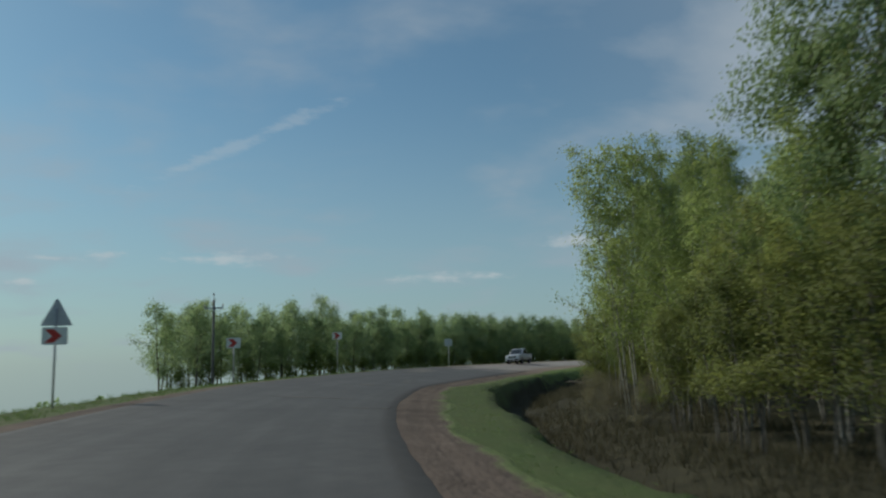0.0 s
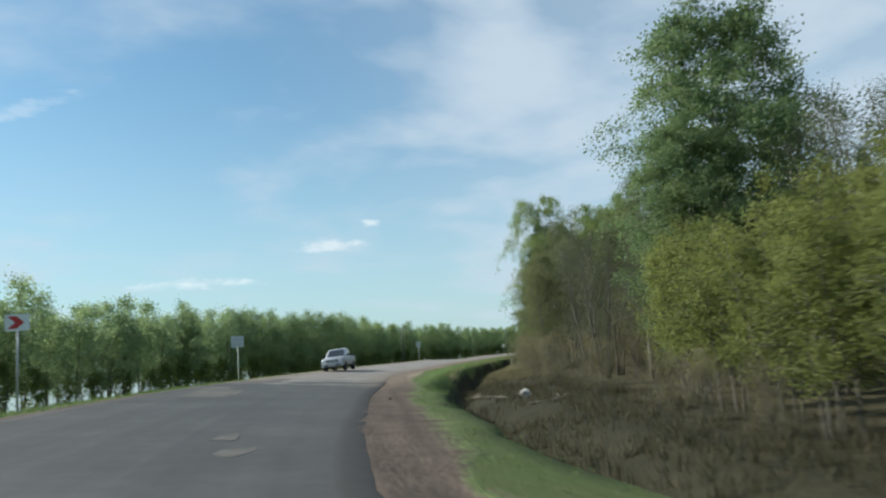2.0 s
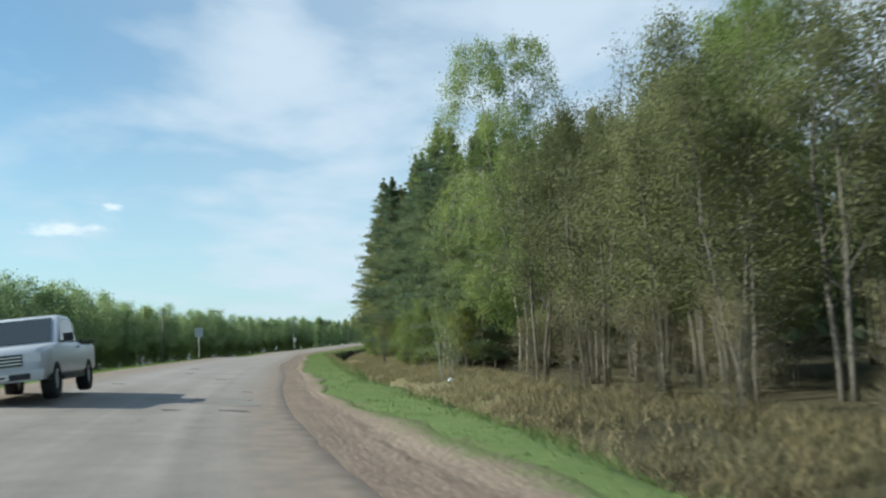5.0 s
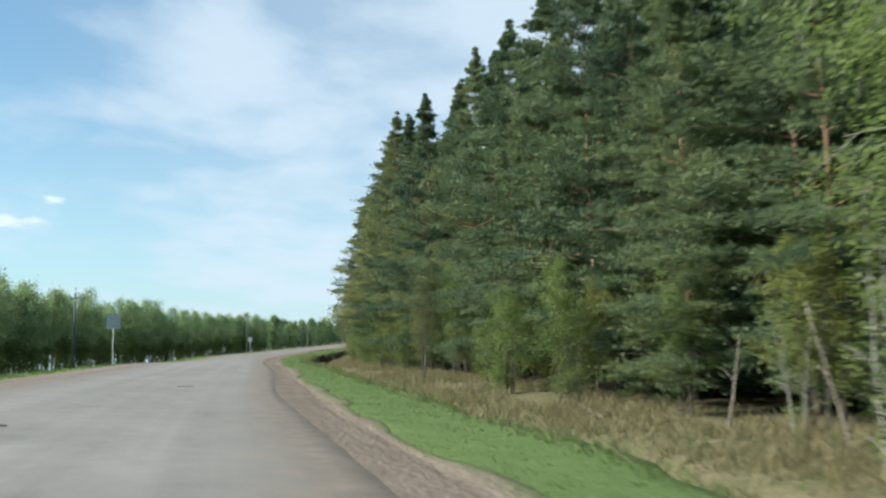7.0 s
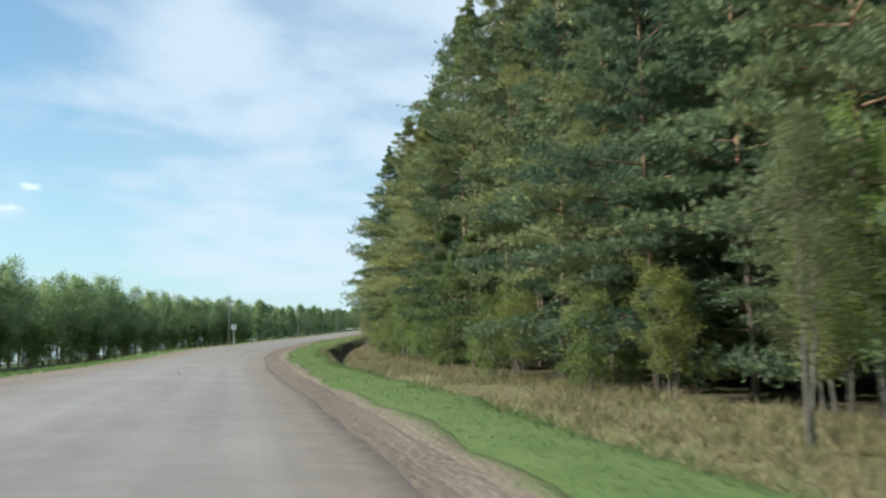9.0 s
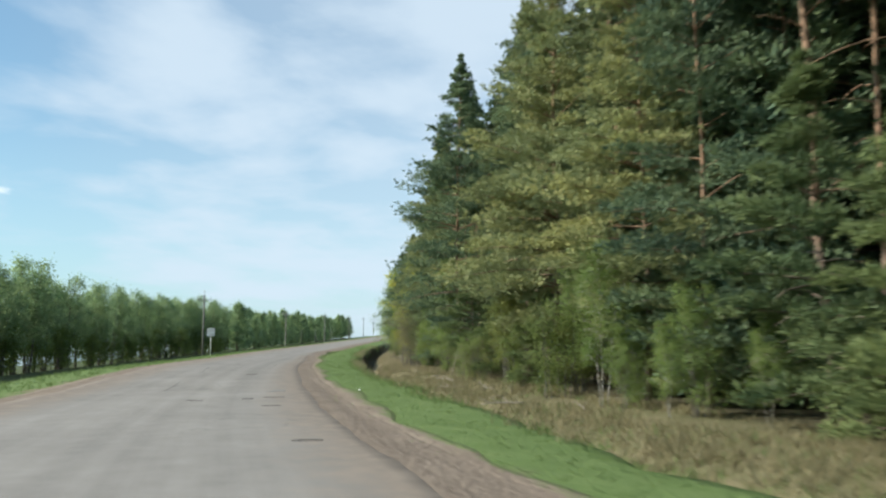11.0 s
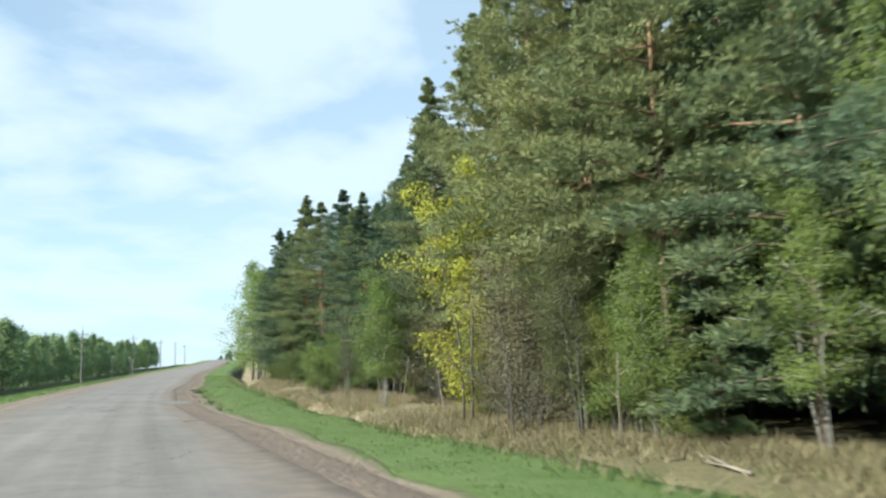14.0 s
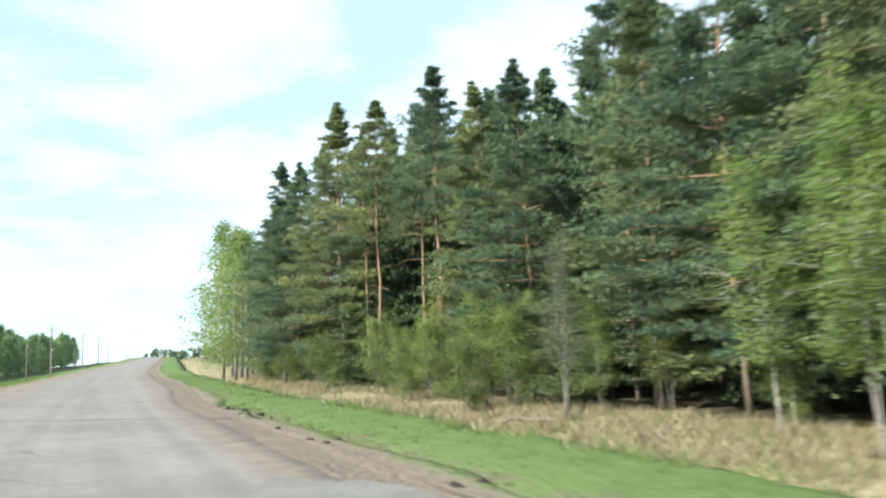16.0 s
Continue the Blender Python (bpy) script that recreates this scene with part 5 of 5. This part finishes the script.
def pickup(s, u):
    x, y = place(s, u)
    thing = empty("pickup_truck", pose(float(x), float(y), float(road_z(s, u)), 0, math.degrees(math.atan(float(bank(s)) / 7)), heading(s) + 180), "dusty silver pickup truck with dark windows on the road", "truck")
    W = 0.86
    body = Shape()
    loft(body, [ring(2.52, W - 0.12, 0.48, 0.92), ring(2.45, W - 0.03, 0.40, 1.00), ring(1.85, W, 0.42, 1.05), ring(1.05, W, 0.42, 1.10), ring(-0.9, W, 0.40, 1.12), ring(-0.98, W, 0.42, 1.10), ring(-2.40, W - 0.01, 0.46, 1.10), ring(-2.48, W - 0.04, 0.52, 1.06)])
    part("body", body, M_PAINT, thing, "silver paint, dusty low down", True)
    cab = Shape()
    loft(cab, [ring(1.10, W - 0.06, 1.02, 1.10, 0.03), ring(0.35, W - 0.16, 1.02, 1.66, 0.08), ring(0.10, W - 0.17, 1.02, 1.71, 0.10), ring(-0.70, W - 0.17, 1.02, 1.70, 0.10), ring(-0.88, W - 0.15, 1.02, 1.58, 0.08), ring(-0.95, W - 0.13, 1.02, 1.10, 0.03)])
    part("cab", cab, M_PAINT, thing, "", True)
    ws = np.array([(-0.66, 1.06, 1.13), (0.66, 1.06, 1.13), (0.56, 0.40, 1.62), (-0.56, 0.40, 1.62)]) + (0, 0.03, 0.02)
    part("windscreen", Shape().add(np.concatenate([ws, ws - (0, 0.012, 0.008)]), [(0, 1, 2, 3), (7, 6, 5, 4), (0, 4, 5, 1), (1, 5, 6, 2), (2, 6, 7, 3), (3, 7, 4, 0)]), M_GLASS, thing, "dark windscreen")
    rw = np.array([(-0.60, -0.955, 1.16), (0.60, -0.955, 1.16), (0.55, -0.90, 1.55), (-0.55, -0.90, 1.55)]) - (0, 0.012, 0)
    part("rear_window", Shape().add(np.concatenate([rw, rw + (0, 0.01, 0)]), [(3, 2, 1, 0), (4, 5, 6, 7), (0, 1, 5, 4), (1, 2, 6, 5), (2, 3, 7, 6), (3, 0, 4, 7)]), M_GLASS, thing)
    for sx in (-1, 1):
        side = np.array([(W - 0.085, 0.86, 1.15), (W - 0.175, 0.36, 1.58), (W - 0.178, -0.62, 1.60), (W - 0.095, -0.74, 1.15)])
        v = np.concatenate([side * (sx, 1, 1) + (sx * 0.012, 0, 0), side * (sx, 1, 1) - (sx * 0.004, 0, 0)])
        part("side_window", Shape().add(v, [(0, 1, 2, 3), (7, 6, 5, 4), (0, 4, 5, 1), (1, 5, 6, 2), (2, 6, 7, 3), (3, 7, 4, 0)]), M_GLASS, thing)
        mirror = part("wing_mirror", Shape().box((sx * 0.84, 0.70, 1.12), (sx * 1.02, 0.80, 1.28)), M_DARKPLASTIC, thing)
        part("headlight", Shape().box((sx * 0.50, 2.46, 0.74), (sx * 0.80, 2.535, 0.90)), M_LAMP, thing, "clear headlight")
        part("tail_light", Shape().box((sx * 0.72, -2.51, 0.78), (sx * 0.84, -2.46, 1.02)), M_RED, thing)
        part("door_handle", Shape().box((sx * 0.855, -0.55, 0.98), (sx * 0.885, -0.38, 1.01)), M_DARKPLASTIC, thing)
        part("sill", Shape().box((sx * 0.80, -0.95, 0.34), (sx * 0.87, 1.05, 0.43)), M_DARKPLASTIC, thing)
        for wy in (1.60, -1.55):
            arch = Shape().tube([(sx * (W - 0.06), wy + 0.44 * math.cos(a), 0.38 + 0.44 * math.sin(a)) for a in np.linspace(0.0, math.pi, 11)], 0.05, 6)
            part("wheel_arch", arch, M_DARKPLASTIC, thing)
            rim_pts = [(sx * (0.62), 0.20), (sx * 0.62, 0.345), (sx * 0.66, 0.365), (sx * 0.83, 0.365), (sx * 0.87, 0.345), (sx * 0.87, 0.22)]
            n = 22
            rings = [[(px, wy + pr * math.cos(a), 0.365 + pr * math.sin(a)) for px, pr in rim_pts] for a in np.linspace(0, 2 * math.pi, n + 1)]
            tyre = part("tyre", loft(Shape(), rings, False), M_RUBBER, thing, "black tyre", True)
            part("rim", Shape().tube([(sx * 0.64, wy, 0.365), (sx * 0.80, wy, 0.365), (sx * 0.84, wy, 0.365), (sx * 0.85, wy, 0.365)], [0.21, 0.215, 0.20, 0.06], 16), M_STEEL, tyre, "dull steel rim")
    part("grille", Shape().box((-0.48, 2.47, 0.68), (0.48, 2.535, 0.90)), M_DARKPLASTIC, thing, "black grille")
    for z in (0.73, 0.79, 0.85):
        part("grille_bar", Shape().box((-0.47, 2.53, z - 0.012), (0.47, 2.545, z + 0.012)), M_CHROME, thing)
    part("front_bumper", Shape().box((-0.84, 2.42, 0.40), (0.84, 2.60, 0.60)), M_PAINT, thing)
    part("bumper_insert", Shape().box((-0.62, 2.595, 0.43), (0.62, 2.612, 0.54)), M_DARKPLASTIC, thing)
    plate = part("number_plate", Shape().box((-0.26, 2.612, 0.44), (0.26, 2.622, 0.55)), M_WHITE, thing, "white plate")
    part("plate_bar", Shape().box((-0.20, 2.622, 0.475), (0.20, 2.625, 0.515)), M_DARKPLASTIC, plate)
    part("bed_rim", Shape().box((-0.86, -2.45, 1.10), (-0.74, -0.98, 1.15)).box((0.74, -2.45, 1.10), (0.86, -0.98, 1.15)).box((-0.74, -2.46, 1.09), (0.74, -2.38, 1.15)), M_DARKPLASTIC, thing, "black bed rail")
    part("bed_floor", Shape().box((-0.74, -2.38, 1.085), (0.74, -0.98, 1.112)), M_DARKPLASTIC, thing)


pickup(93.7, -2.05)


# ---- repairs, cracks and holes of the asphalt ----
def blob(rng, s, u, ls, lu, lift, mat, name, ragged_by=0.25, n=18):
    """An uneven patch lying on the asphalt, longer along the road by ls and across by lu."""
    a = np.linspace(0, 2 * np.pi, n, endpoint=False)
    r_ = 1 + ragged_by * (0.8 * np.sin(a * 2 + rng.uniform(0, 6)) + 0.6 * np.sin(a * 3 + rng.uniform(0, 6)) + 0.35 * np.sin(a * 5 + rng.uniform(0, 6)) + rng.normal(0, 0.12, n)) * 0.6
    sq = np.maximum(np.abs(np.cos(a)), np.abs(np.sin(a))) ** -0.6
    S, U = s + np.cos(a) * r_ * sq * ls / 2, u + np.sin(a) * r_ * sq * lu / 2
    x, y = place(S, U)
    z = road_z(S, U) + 0.004 * np.sin(S * 0.37) * np.sin(U * 1.9) + lift
    xc, yc = place(s, u)
    zc = float(road_z(s, u) + 0.004 * np.sin(s * 0.37) * np.sin(u * 1.9) + lift)
    rim = np.column_stack([x, y, z])
    low = rim - (0, 0, 0.03)
    v = np.concatenate([[(float(xc), float(yc), zc)], rim, low])
    f = [(0, 1 + i, 1 + (i + 1) % n) for i in range(n)] + [(1 + i, 1 + n + i, 1 + n + (i + 1) % n, 1 + (i + 1) % n) for i in range(n)]
    part(name, Shape().add(v, f), mat, road)


def crack(rng, s0, u0, s1, u1, w=0.03):
    """A wandering tar-dark crack."""
    n = max(4, int(math.hypot(s1 - s0, u1 - u0) * 2.2))
    f = np.linspace(0, 1, n)
    S = s0 + (s1 - s0) * f + rng.normal(0, 0.05, n)
    U = u0 + (u1 - u0) * f + rng.normal(0, 0.022, n) + 0.06 * np.sin(f * n * 0.35 + s0)
    ww = w * rng.uniform(0.1, 0.75, n)
    ds, du = np.gradient(S), np.gradient(U)
    ln = np.hypot(ds, du) + 1e-6
    left = np.column_stack([S - du / ln * ww, U + ds / ln * ww])
    right = np.column_stack([S + du / ln * ww, U - ds / ln * ww])
    P_ = np.concatenate([left, right])
    x, y = place(P_[:, 0], P_[:, 1])
    z = road_z(P_[:, 0], P_[:, 1]) + 0.004 * np.sin(P_[:, 0] * 0.37) * np.sin(P_[:, 1] * 1.9) + 0.006
    top = np.column_stack([x, y, z])
    v = np.concatenate([top, top - (0, 0, 0.02)])
    m = 2 * n
    faces = [(i, i + 1, n + i + 1, n + i) for i in range(n - 1)]
    faces += [(i + 1, i, m + i, m + i + 1) for i in range(n - 1)] + [(n + i, n + i + 1, m + n + i + 1, m + n + i) for i in range(n - 1)]
    part("crack", Shape().add(v, faces), M_CRACK, road)


rng = np.random.default_rng(5)
for s, u, ls, lu in ((21.8, 2.6, 0.3, 1.1), (26.0, 0.6, 0.4, 2.6), (36.4, 0.8, 1.0, 0.6), (41.5, 1.7, 0.9, 0.5), (43.7, 1.4, 1.0, 0.4), (59.7, -1.6, 6.0, 1.8), (93.4, 1.9, 2.2, 1.5), (188.6, 2.6, 0.8, 0.5), (245.0, 2.0, 3.2, 1.4), (72.0, -2.0, 5.0, 1.6)):
    blob(rng, s, u, ls, lu, 0.006, M_PATCH_L if s < 76 else M_PATCH_P, "asphalt_patch", 0.42, 30)
for s, u, ls, lu in ((90.8, 2.1, 0.5, 0.55), (90.7, 1.0, 0.25, 0.4), (104.8, 1.3, 0.22, 0.5), (110.3, -0.4, 0.3, 0.45), (116.0, -0.8, 0.35, 0.4), (127.3, 0.7, 0.22, 0.4), (167.6, 0.1, 0.22, 0.35), (185.0, 0.7, 0.2, 0.35), (185.3, 1.9, 0.2, 0.3),
                    (185.8, 2.5, 0.3, 0.45), (183.0, 2.4, 0.2, 0.45), (176.7, 2.6, 0.3, 0.4), (199.6, 1.5, 0.25, 0.5), (233.4, 2.4, 0.3, 0.35), (239.5, 0.1, 0.3, 0.5), (212.9, -0.2, 0.2, 0.3), (212.2, 2.0, 0.2, 0.25), (97.2, 2.3, 0.4, 0.3), (100.5, -1.4, 0.4, 0.5)):
    blob(rng, s, u, ls * 0.50, lu * 0.8, 0.007, M_POT, "pothole", 0.6, 20)
for a in ((189.3, -0.5, 194.1, -0.55, 0.018), (204.0, -0.85, 206.4, -0.9, 0.022), (257.5, -3.2, 255.5, 2.9, 0.03), (200.5, -0.6, 203.5, -0.8, 0.02), 
          (160, 0.2, 163, 0.1, 0.02), (241, -1.4, 245, -1.2, 0.02)):
    crack(rng, *a)


# ---- grass ----
def grass(name, label, mat, count, s_range, u_range, height, per, spread, width, seed, keep=None, lay=0.35):
    rng = np.random.default_rng(seed)
    S = rng.uniform(*s_range, count)
    U = rng.uniform(*u_range, count) if np.isscalar(u_range[0]) else u_range[0]
    if keep is not None:
        ok = keep(S, U, rng)
        S, U = S[ok], U[ok]
    x, y = place(S, U)
    z = ground_z(S, U) + rough(x, y) * np.clip((np.abs(U) - 5) / 3, 0, 1) - 0.02
    c = np.repeat(np.column_stack([x, y, z]), per, axis=0)
    h = np.repeat(rng.uniform(0.6, 1.3, len(S)), per) * height * rng.uniform(0.55, 1.2, len(c))
    n = len(c)
    c[:, :2] += rng.normal(0, spread, (n, 2))
    a = rng.uniform(0, 6.283, n)
    side = np.column_stack([np.cos(a), np.sin(a), np.zeros(n)]) * (width * rng.uniform(0.6, 1.4, n))[:, None]
    lean = rng.normal(0, lay, (n, 2)) * h[:, None]
    tip = c + np.column_stack([lean, h])
    ob = part(name, Shape().tris(np.stack([c - side, c + side, tip], axis=1)), mat)
    tagged(ob, label, "grass", kind="stuff")


green_side = lambda S, U, rng: (U + rng.normal(0, 0.2, len(S)) + 0.16 * np.sin(S * 0.83) + 0.1 * np.sin(S * 2.1 + 1) - 0.12 > np.interp(S, [40, 52, 70, 85, 100, 230, 243, 262, 275], [4.6, 5.4, 5.4, 4.4, 4.0, 4.0, 3.4, 3.4, 4.0])) & (U < np.interp(S, [60, 110], [6.4, 7.25])) & (rng.random(len(S)) < np.interp(S, [45, 85], [0.35, 1.0]))
clumped = lambda S, U, rng: (np.sin(S * 0.61) + np.sin(S * 0.23 + U) + np.sin(U * 1.9 + S * 0.1) + rng.normal(0, 0.7, len(S))) > -0.8
far_bank = lambda S, U, rng: clumped(S, U, rng) & ((U > 9.0) | ((U < 7.3) & (rng.random(len(U)) < 0.2)))
grass("dry_grass", "dull olive and straw grass on the ditch bank", M_DULL, 19000, (84, 240), (6.6, 14.0), 0.32, 8, 0.13, 0.015, 1, far_bank, 0.7)
grass("dry_grass", "matted bleached straw grass left from last year", M_DRY, 12000, (218, 308), (6.6, 14.0), 0.30, 8, 0.13, 0.015, 8, far_bank, 0.75)
grass("dry_grass", "fresh green shoots among the dry grass", M_GRASS, 3800, (100, 300), (9.2, 13.5), 0.20, 7, 0.12, 0.012, 9, clumped)
grass("dry_grass", "sparse brown sedge in the wet hollow", M_SEDGE, 4600, (8, 100), (7.6, 14.0), 0.38, 7, 0.10, 0.013, 2, clumped)
grass("verge_grass", "short fresh green grass of the verge", M_GRASS, 26000, (0, 310), (3.4, 9.3), 0.055, 6, 0.09, 0.013, 3, green_side)
grass("verge_grass", "longer green grass on the ditch crest", M_GRASS, 2200, (60, 308), (6.3, 7.4), 0.18, 7, 0.10, 0.012, 6, clumped)
grass("verge_grass", "green grass along the outer verge", M_GRASS, 8000, (5, 330), (-8.5, -4.5), 0.14, 5, 0.08, 0.013, 4)


# ---- litter and dead wood ----
def lump(name, s, u, size, flat, mat, label, category, seed, group=""):
    bm = bmesh.new()
    bmesh.ops.create_icosphere(bm, subdivisions=2, radius=1.0)
    for v in bm.verts:
        v.co *= 1 + 0.45 * noise.noise(v.co * 1.3 + Vector((seed * 3.1, 0, 0))) + 0.18 * noise.noise(v.co * 3.7 + Vector((0, seed * 1.7, 0)))
        v.co.z *= flat
    me = bpy.data.meshes.new(name)
    bm.to_mesh(me)
    bm.free()
    me.materials.append(mat)
    ob = new(name, me)
    p = spot(s, u)
    ob.matrix_basis = pose(p.x, p.y, p.z + size * flat * 0.5, 0, 0, seed * 47) @ Matrix.Diagonal((size, size * 0.7, size, 1))
    tagged(ob, label, category, group)


lump("boulder", 66.0, 10.4, 0.33, 0.7, M_STONE, "pale boulder lying in the wet hollow", "boulder", 1)
lump("stone", 38.2, 10.6, 0.13, 0.7, M_STONE, "pale stone in the hollow", "stone", 2, "stones")
lump("stone", 34.3, 11.3, 0.12, 0.6, M_STONE, "pale stone in the hollow", "stone", 3, "stones")
lump("plastic_bag", 111.6, 11.0, 0.20, 0.6, M_PLASTIC, "crumpled white plastic bag in dry grass", "litter", 4)
lump("plastic_bottle", 189.8, 5.0, 0.05, 0.7, M_PLASTIC, "small white bottle lying in the verge", "litter", 5)
rc = random.Random(41)
for n_ in range(34):
    lump("earth_clod", rc.uniform(243.5, 262), 3.15 + abs(rc.gauss(0, 0.35)), rc.uniform(0.04, 0.10), rc.uniform(0.35, 0.6), M_HOLE, "dark clod of broken asphalt and earth on the shoulder", "clod", 20 + n_, "clods")
lump("earth_clod", 226.4, 9.2, 0.22, 0.6, M_HOLE, "dark clod of earth beside the ditch", "clod", 8, "clods")
lump("earth_clod", 56.5, 4.6, 0.09, 0.6, M_HOLE, "dark clod of earth on the shoulder", "clod", 9, "clods")
for n_, (s, u, ln, tr) in enumerate(((62.5, 10.0, 2.2, 20), (61.2, 10.8, 1.7, 60), (65.5, 10.6, 1.5, 110), (66.5, 9.8, 2.0, 150), (112.6, 10.4, 1.6, 40), (118.5, 11.0, 1.9, 10), (124.0, 11.2, 1.4, 75), (196.0, 10.6, 1.8, 25), (262.5, 10.2, 2.2, 65), (264.0, 10.6, 1.6, 20), (201.5, 10.8, 1.5, 140), (188.0, 11.4, 1.2, 70), (192.5, 11.0, 1.6, 160), (198.4, 11.2, 1.3, 15), (199.0, 11.5, 1.8, 95), (199.6, 11.1, 1.4, 50), (207.0, 11.4, 1.7, 120), (214.5, 11.2, 1.3, 30), (222.0, 11.0, 1.5, 80), (236.0, 10.9, 1.4, 10), (241.0, 11.3, 1.7, 100), (252.0, 11.0, 1.6, 60), (257.0, 11.6, 1.9, 130), (147.0, 11.4, 1.5, 45), (136.0, 11.2, 1.6, 100), (158.0, 11.3, 1.4, 20))):
    rg = np.random.default_rng(700 + n_)
    sh = Shape()
    base = limb(rg, (0, 0, 0.06), 0, 0.06, ln, 0.1, 5, 0.05)
    sh.tube(base, np.linspace(0.04, 0.014, 6), 7)
    ob = part("fallen_branch", sh, M_DEADWOOD, None, "", True)
    p = spot(s, u)
    ob.matrix_basis = pose(p.x, p.y, p.z, 0, 0, tr + heading(s))
    tagged(ob, "pale dead branch lying in the grass", "branch", "fallen branches")
    for q in (2, 3, 4):
        part("side_twig", Shape().tube(limb(rg, base[q], rg.uniform(-1, 1), 0.5, 0.45, 0.2, 3, 0.08), [0.018, 0.013, 0.009, 0.004], 4), M_DEADWOOD, ob)


for n_, (s, u, ln, lean, tr) in enumerate(((114.5, 11.4, 2.0, 32, 20), (115.6, 11.8, 2.6, 12, 200), (119.5, 12.0, 2.2, 20, 90), (210.0, 11.6, 1.6, 15, 40), (226.8, 11.5, 2.2, 10, 300), (238.9, 11.6, 1.7, 18, 150), (243.0, 11.2, 2.3, 8, 10))):
    rg = np.random.default_rng(760 + n_)
    stem = part("dead_stem", Shape().tube(limb(rg, (0, 0, -0.3), 0, 1.57, ln + 0.3, 0.05, 5, 0.03), np.linspace(0.03, 0.012, 6), 6), M_DEADWOOD, None, "", True)
    p = spot(s, u)
    stem.matrix_basis = pose(p.x, p.y, p.z, lean, 0, tr)
    tagged(stem, "pale dead stem leaning in the dry grass", "dead stem", "dead stems")
    for q in (0.5, 0.75):
        part("side_twig", Shape().tube(limb(rg, (0, 0, ln * q), rg.uniform(0, 6.2), 0.7, 0.5, 0.2, 3, 0.08), [0.012, 0.009, 0.006, 0.003], 4), M_DEADWOOD, stem)


# ---- far woods beyond the fields ----
def far_wood(name, x0, y0, x1, y1, h, seed, label, mat=M_FIELD, gap=5.0):
    rng = np.random.default_rng(seed)
    L = math.hypot(x1 - x0, y1 - y0)
    n = int(L / gap)
    f = rng.random(n)
    cx, cy = x0 + (x1 - x0) * f + rng.normal(0, 9, n), y0 + (y1 - y0) * f + rng.normal(0, 9, n)
    hh = h * rng.uniform(0.6, 1.1, n)
    c = np.column_stack([cx, cy, ground_z(*along_across(cx, cy)) - 0.2])
    sh = Shape()
    pts = np.repeat(c, 60, axis=0)
    ht = np.repeat(hh, 60)
    q = rng.random(len(pts)) ** 0.8
    rad = ht * 0.32 * np.sqrt(np.clip(1 - (2 * q - 0.9) ** 2 * 0.8, 0.05, 1))
    a = rng.uniform(0, 6.283, len(pts))
    pts = pts + np.column_stack([np.cos(a) * rad, np.sin(a) * rad, q * ht])
    sh.quads(leaves(rng, pts, h * 0.14, 0.2, 1, 0.2))
    tagged(part(name, sh, mat), label, "woods", kind="stuff")


def forest_depth(s_lo, s_hi, u_lo, u_hi, count, h, seed):
    """The uncounted pines deep in the wood behind the rows at its edge."""
    rng = np.random.default_rng(seed)
    S, U = rng.uniform(s_lo, s_hi, count), rng.uniform(u_lo, u_hi, count)
    x, y = place(S, U)
    c = np.column_stack([x, y, ground_z(S, U)])
    per = 90
    hh = np.repeat(h * rng.uniform(0.75, 1.05, count), per)
    pts = np.repeat(c, per, axis=0)
    q = rng.random(len(pts)) ** 0.9
    rad = 3.0 * (1 - q ** 1.6) * np.sqrt(rng.uniform(0.25, 1, len(pts))) + 0.2
    a = rng.uniform(0, 6.283, len(pts))
    pts = pts + np.column_stack([np.cos(a) * rad, np.sin(a) * rad, 0.6 + q * (hh - 0.6)])
    sh = Shape().quads(leaves(rng, pts, 1.0, 0.2, 1, 0.2, 1.6))
    tagged(part("forest_depth", sh, M_PINE), "dense dark pines deep inside the wood", "woods", kind="stuff")


forest_depth(110, 330, 34, 75, 620, 15.5, 21)
forest_depth(0, 112, 37, 70, 260, 10.5, 22)
far_wood("far_woods", -175, 300, -120, 320, 8, 14, "clump of dark trees beyond the field")
far_wood("far_woods", 396, 579, 480, 500, 8.0, 15, "dark pine wood on the rise beyond the birches", M_PINE, 1.2)
far_wood("far_woods", -420, 420, -60, 900, 9, 11, "low dark woods far beyond the field")
far_wood("far_woods", -700, 150, -420, 420, 10, 12, "low dark woods far beyond the field")
far_wood("far_woods", 420, 520, 900, 560, 8, 13, "low dark woods on the horizon past the forest")
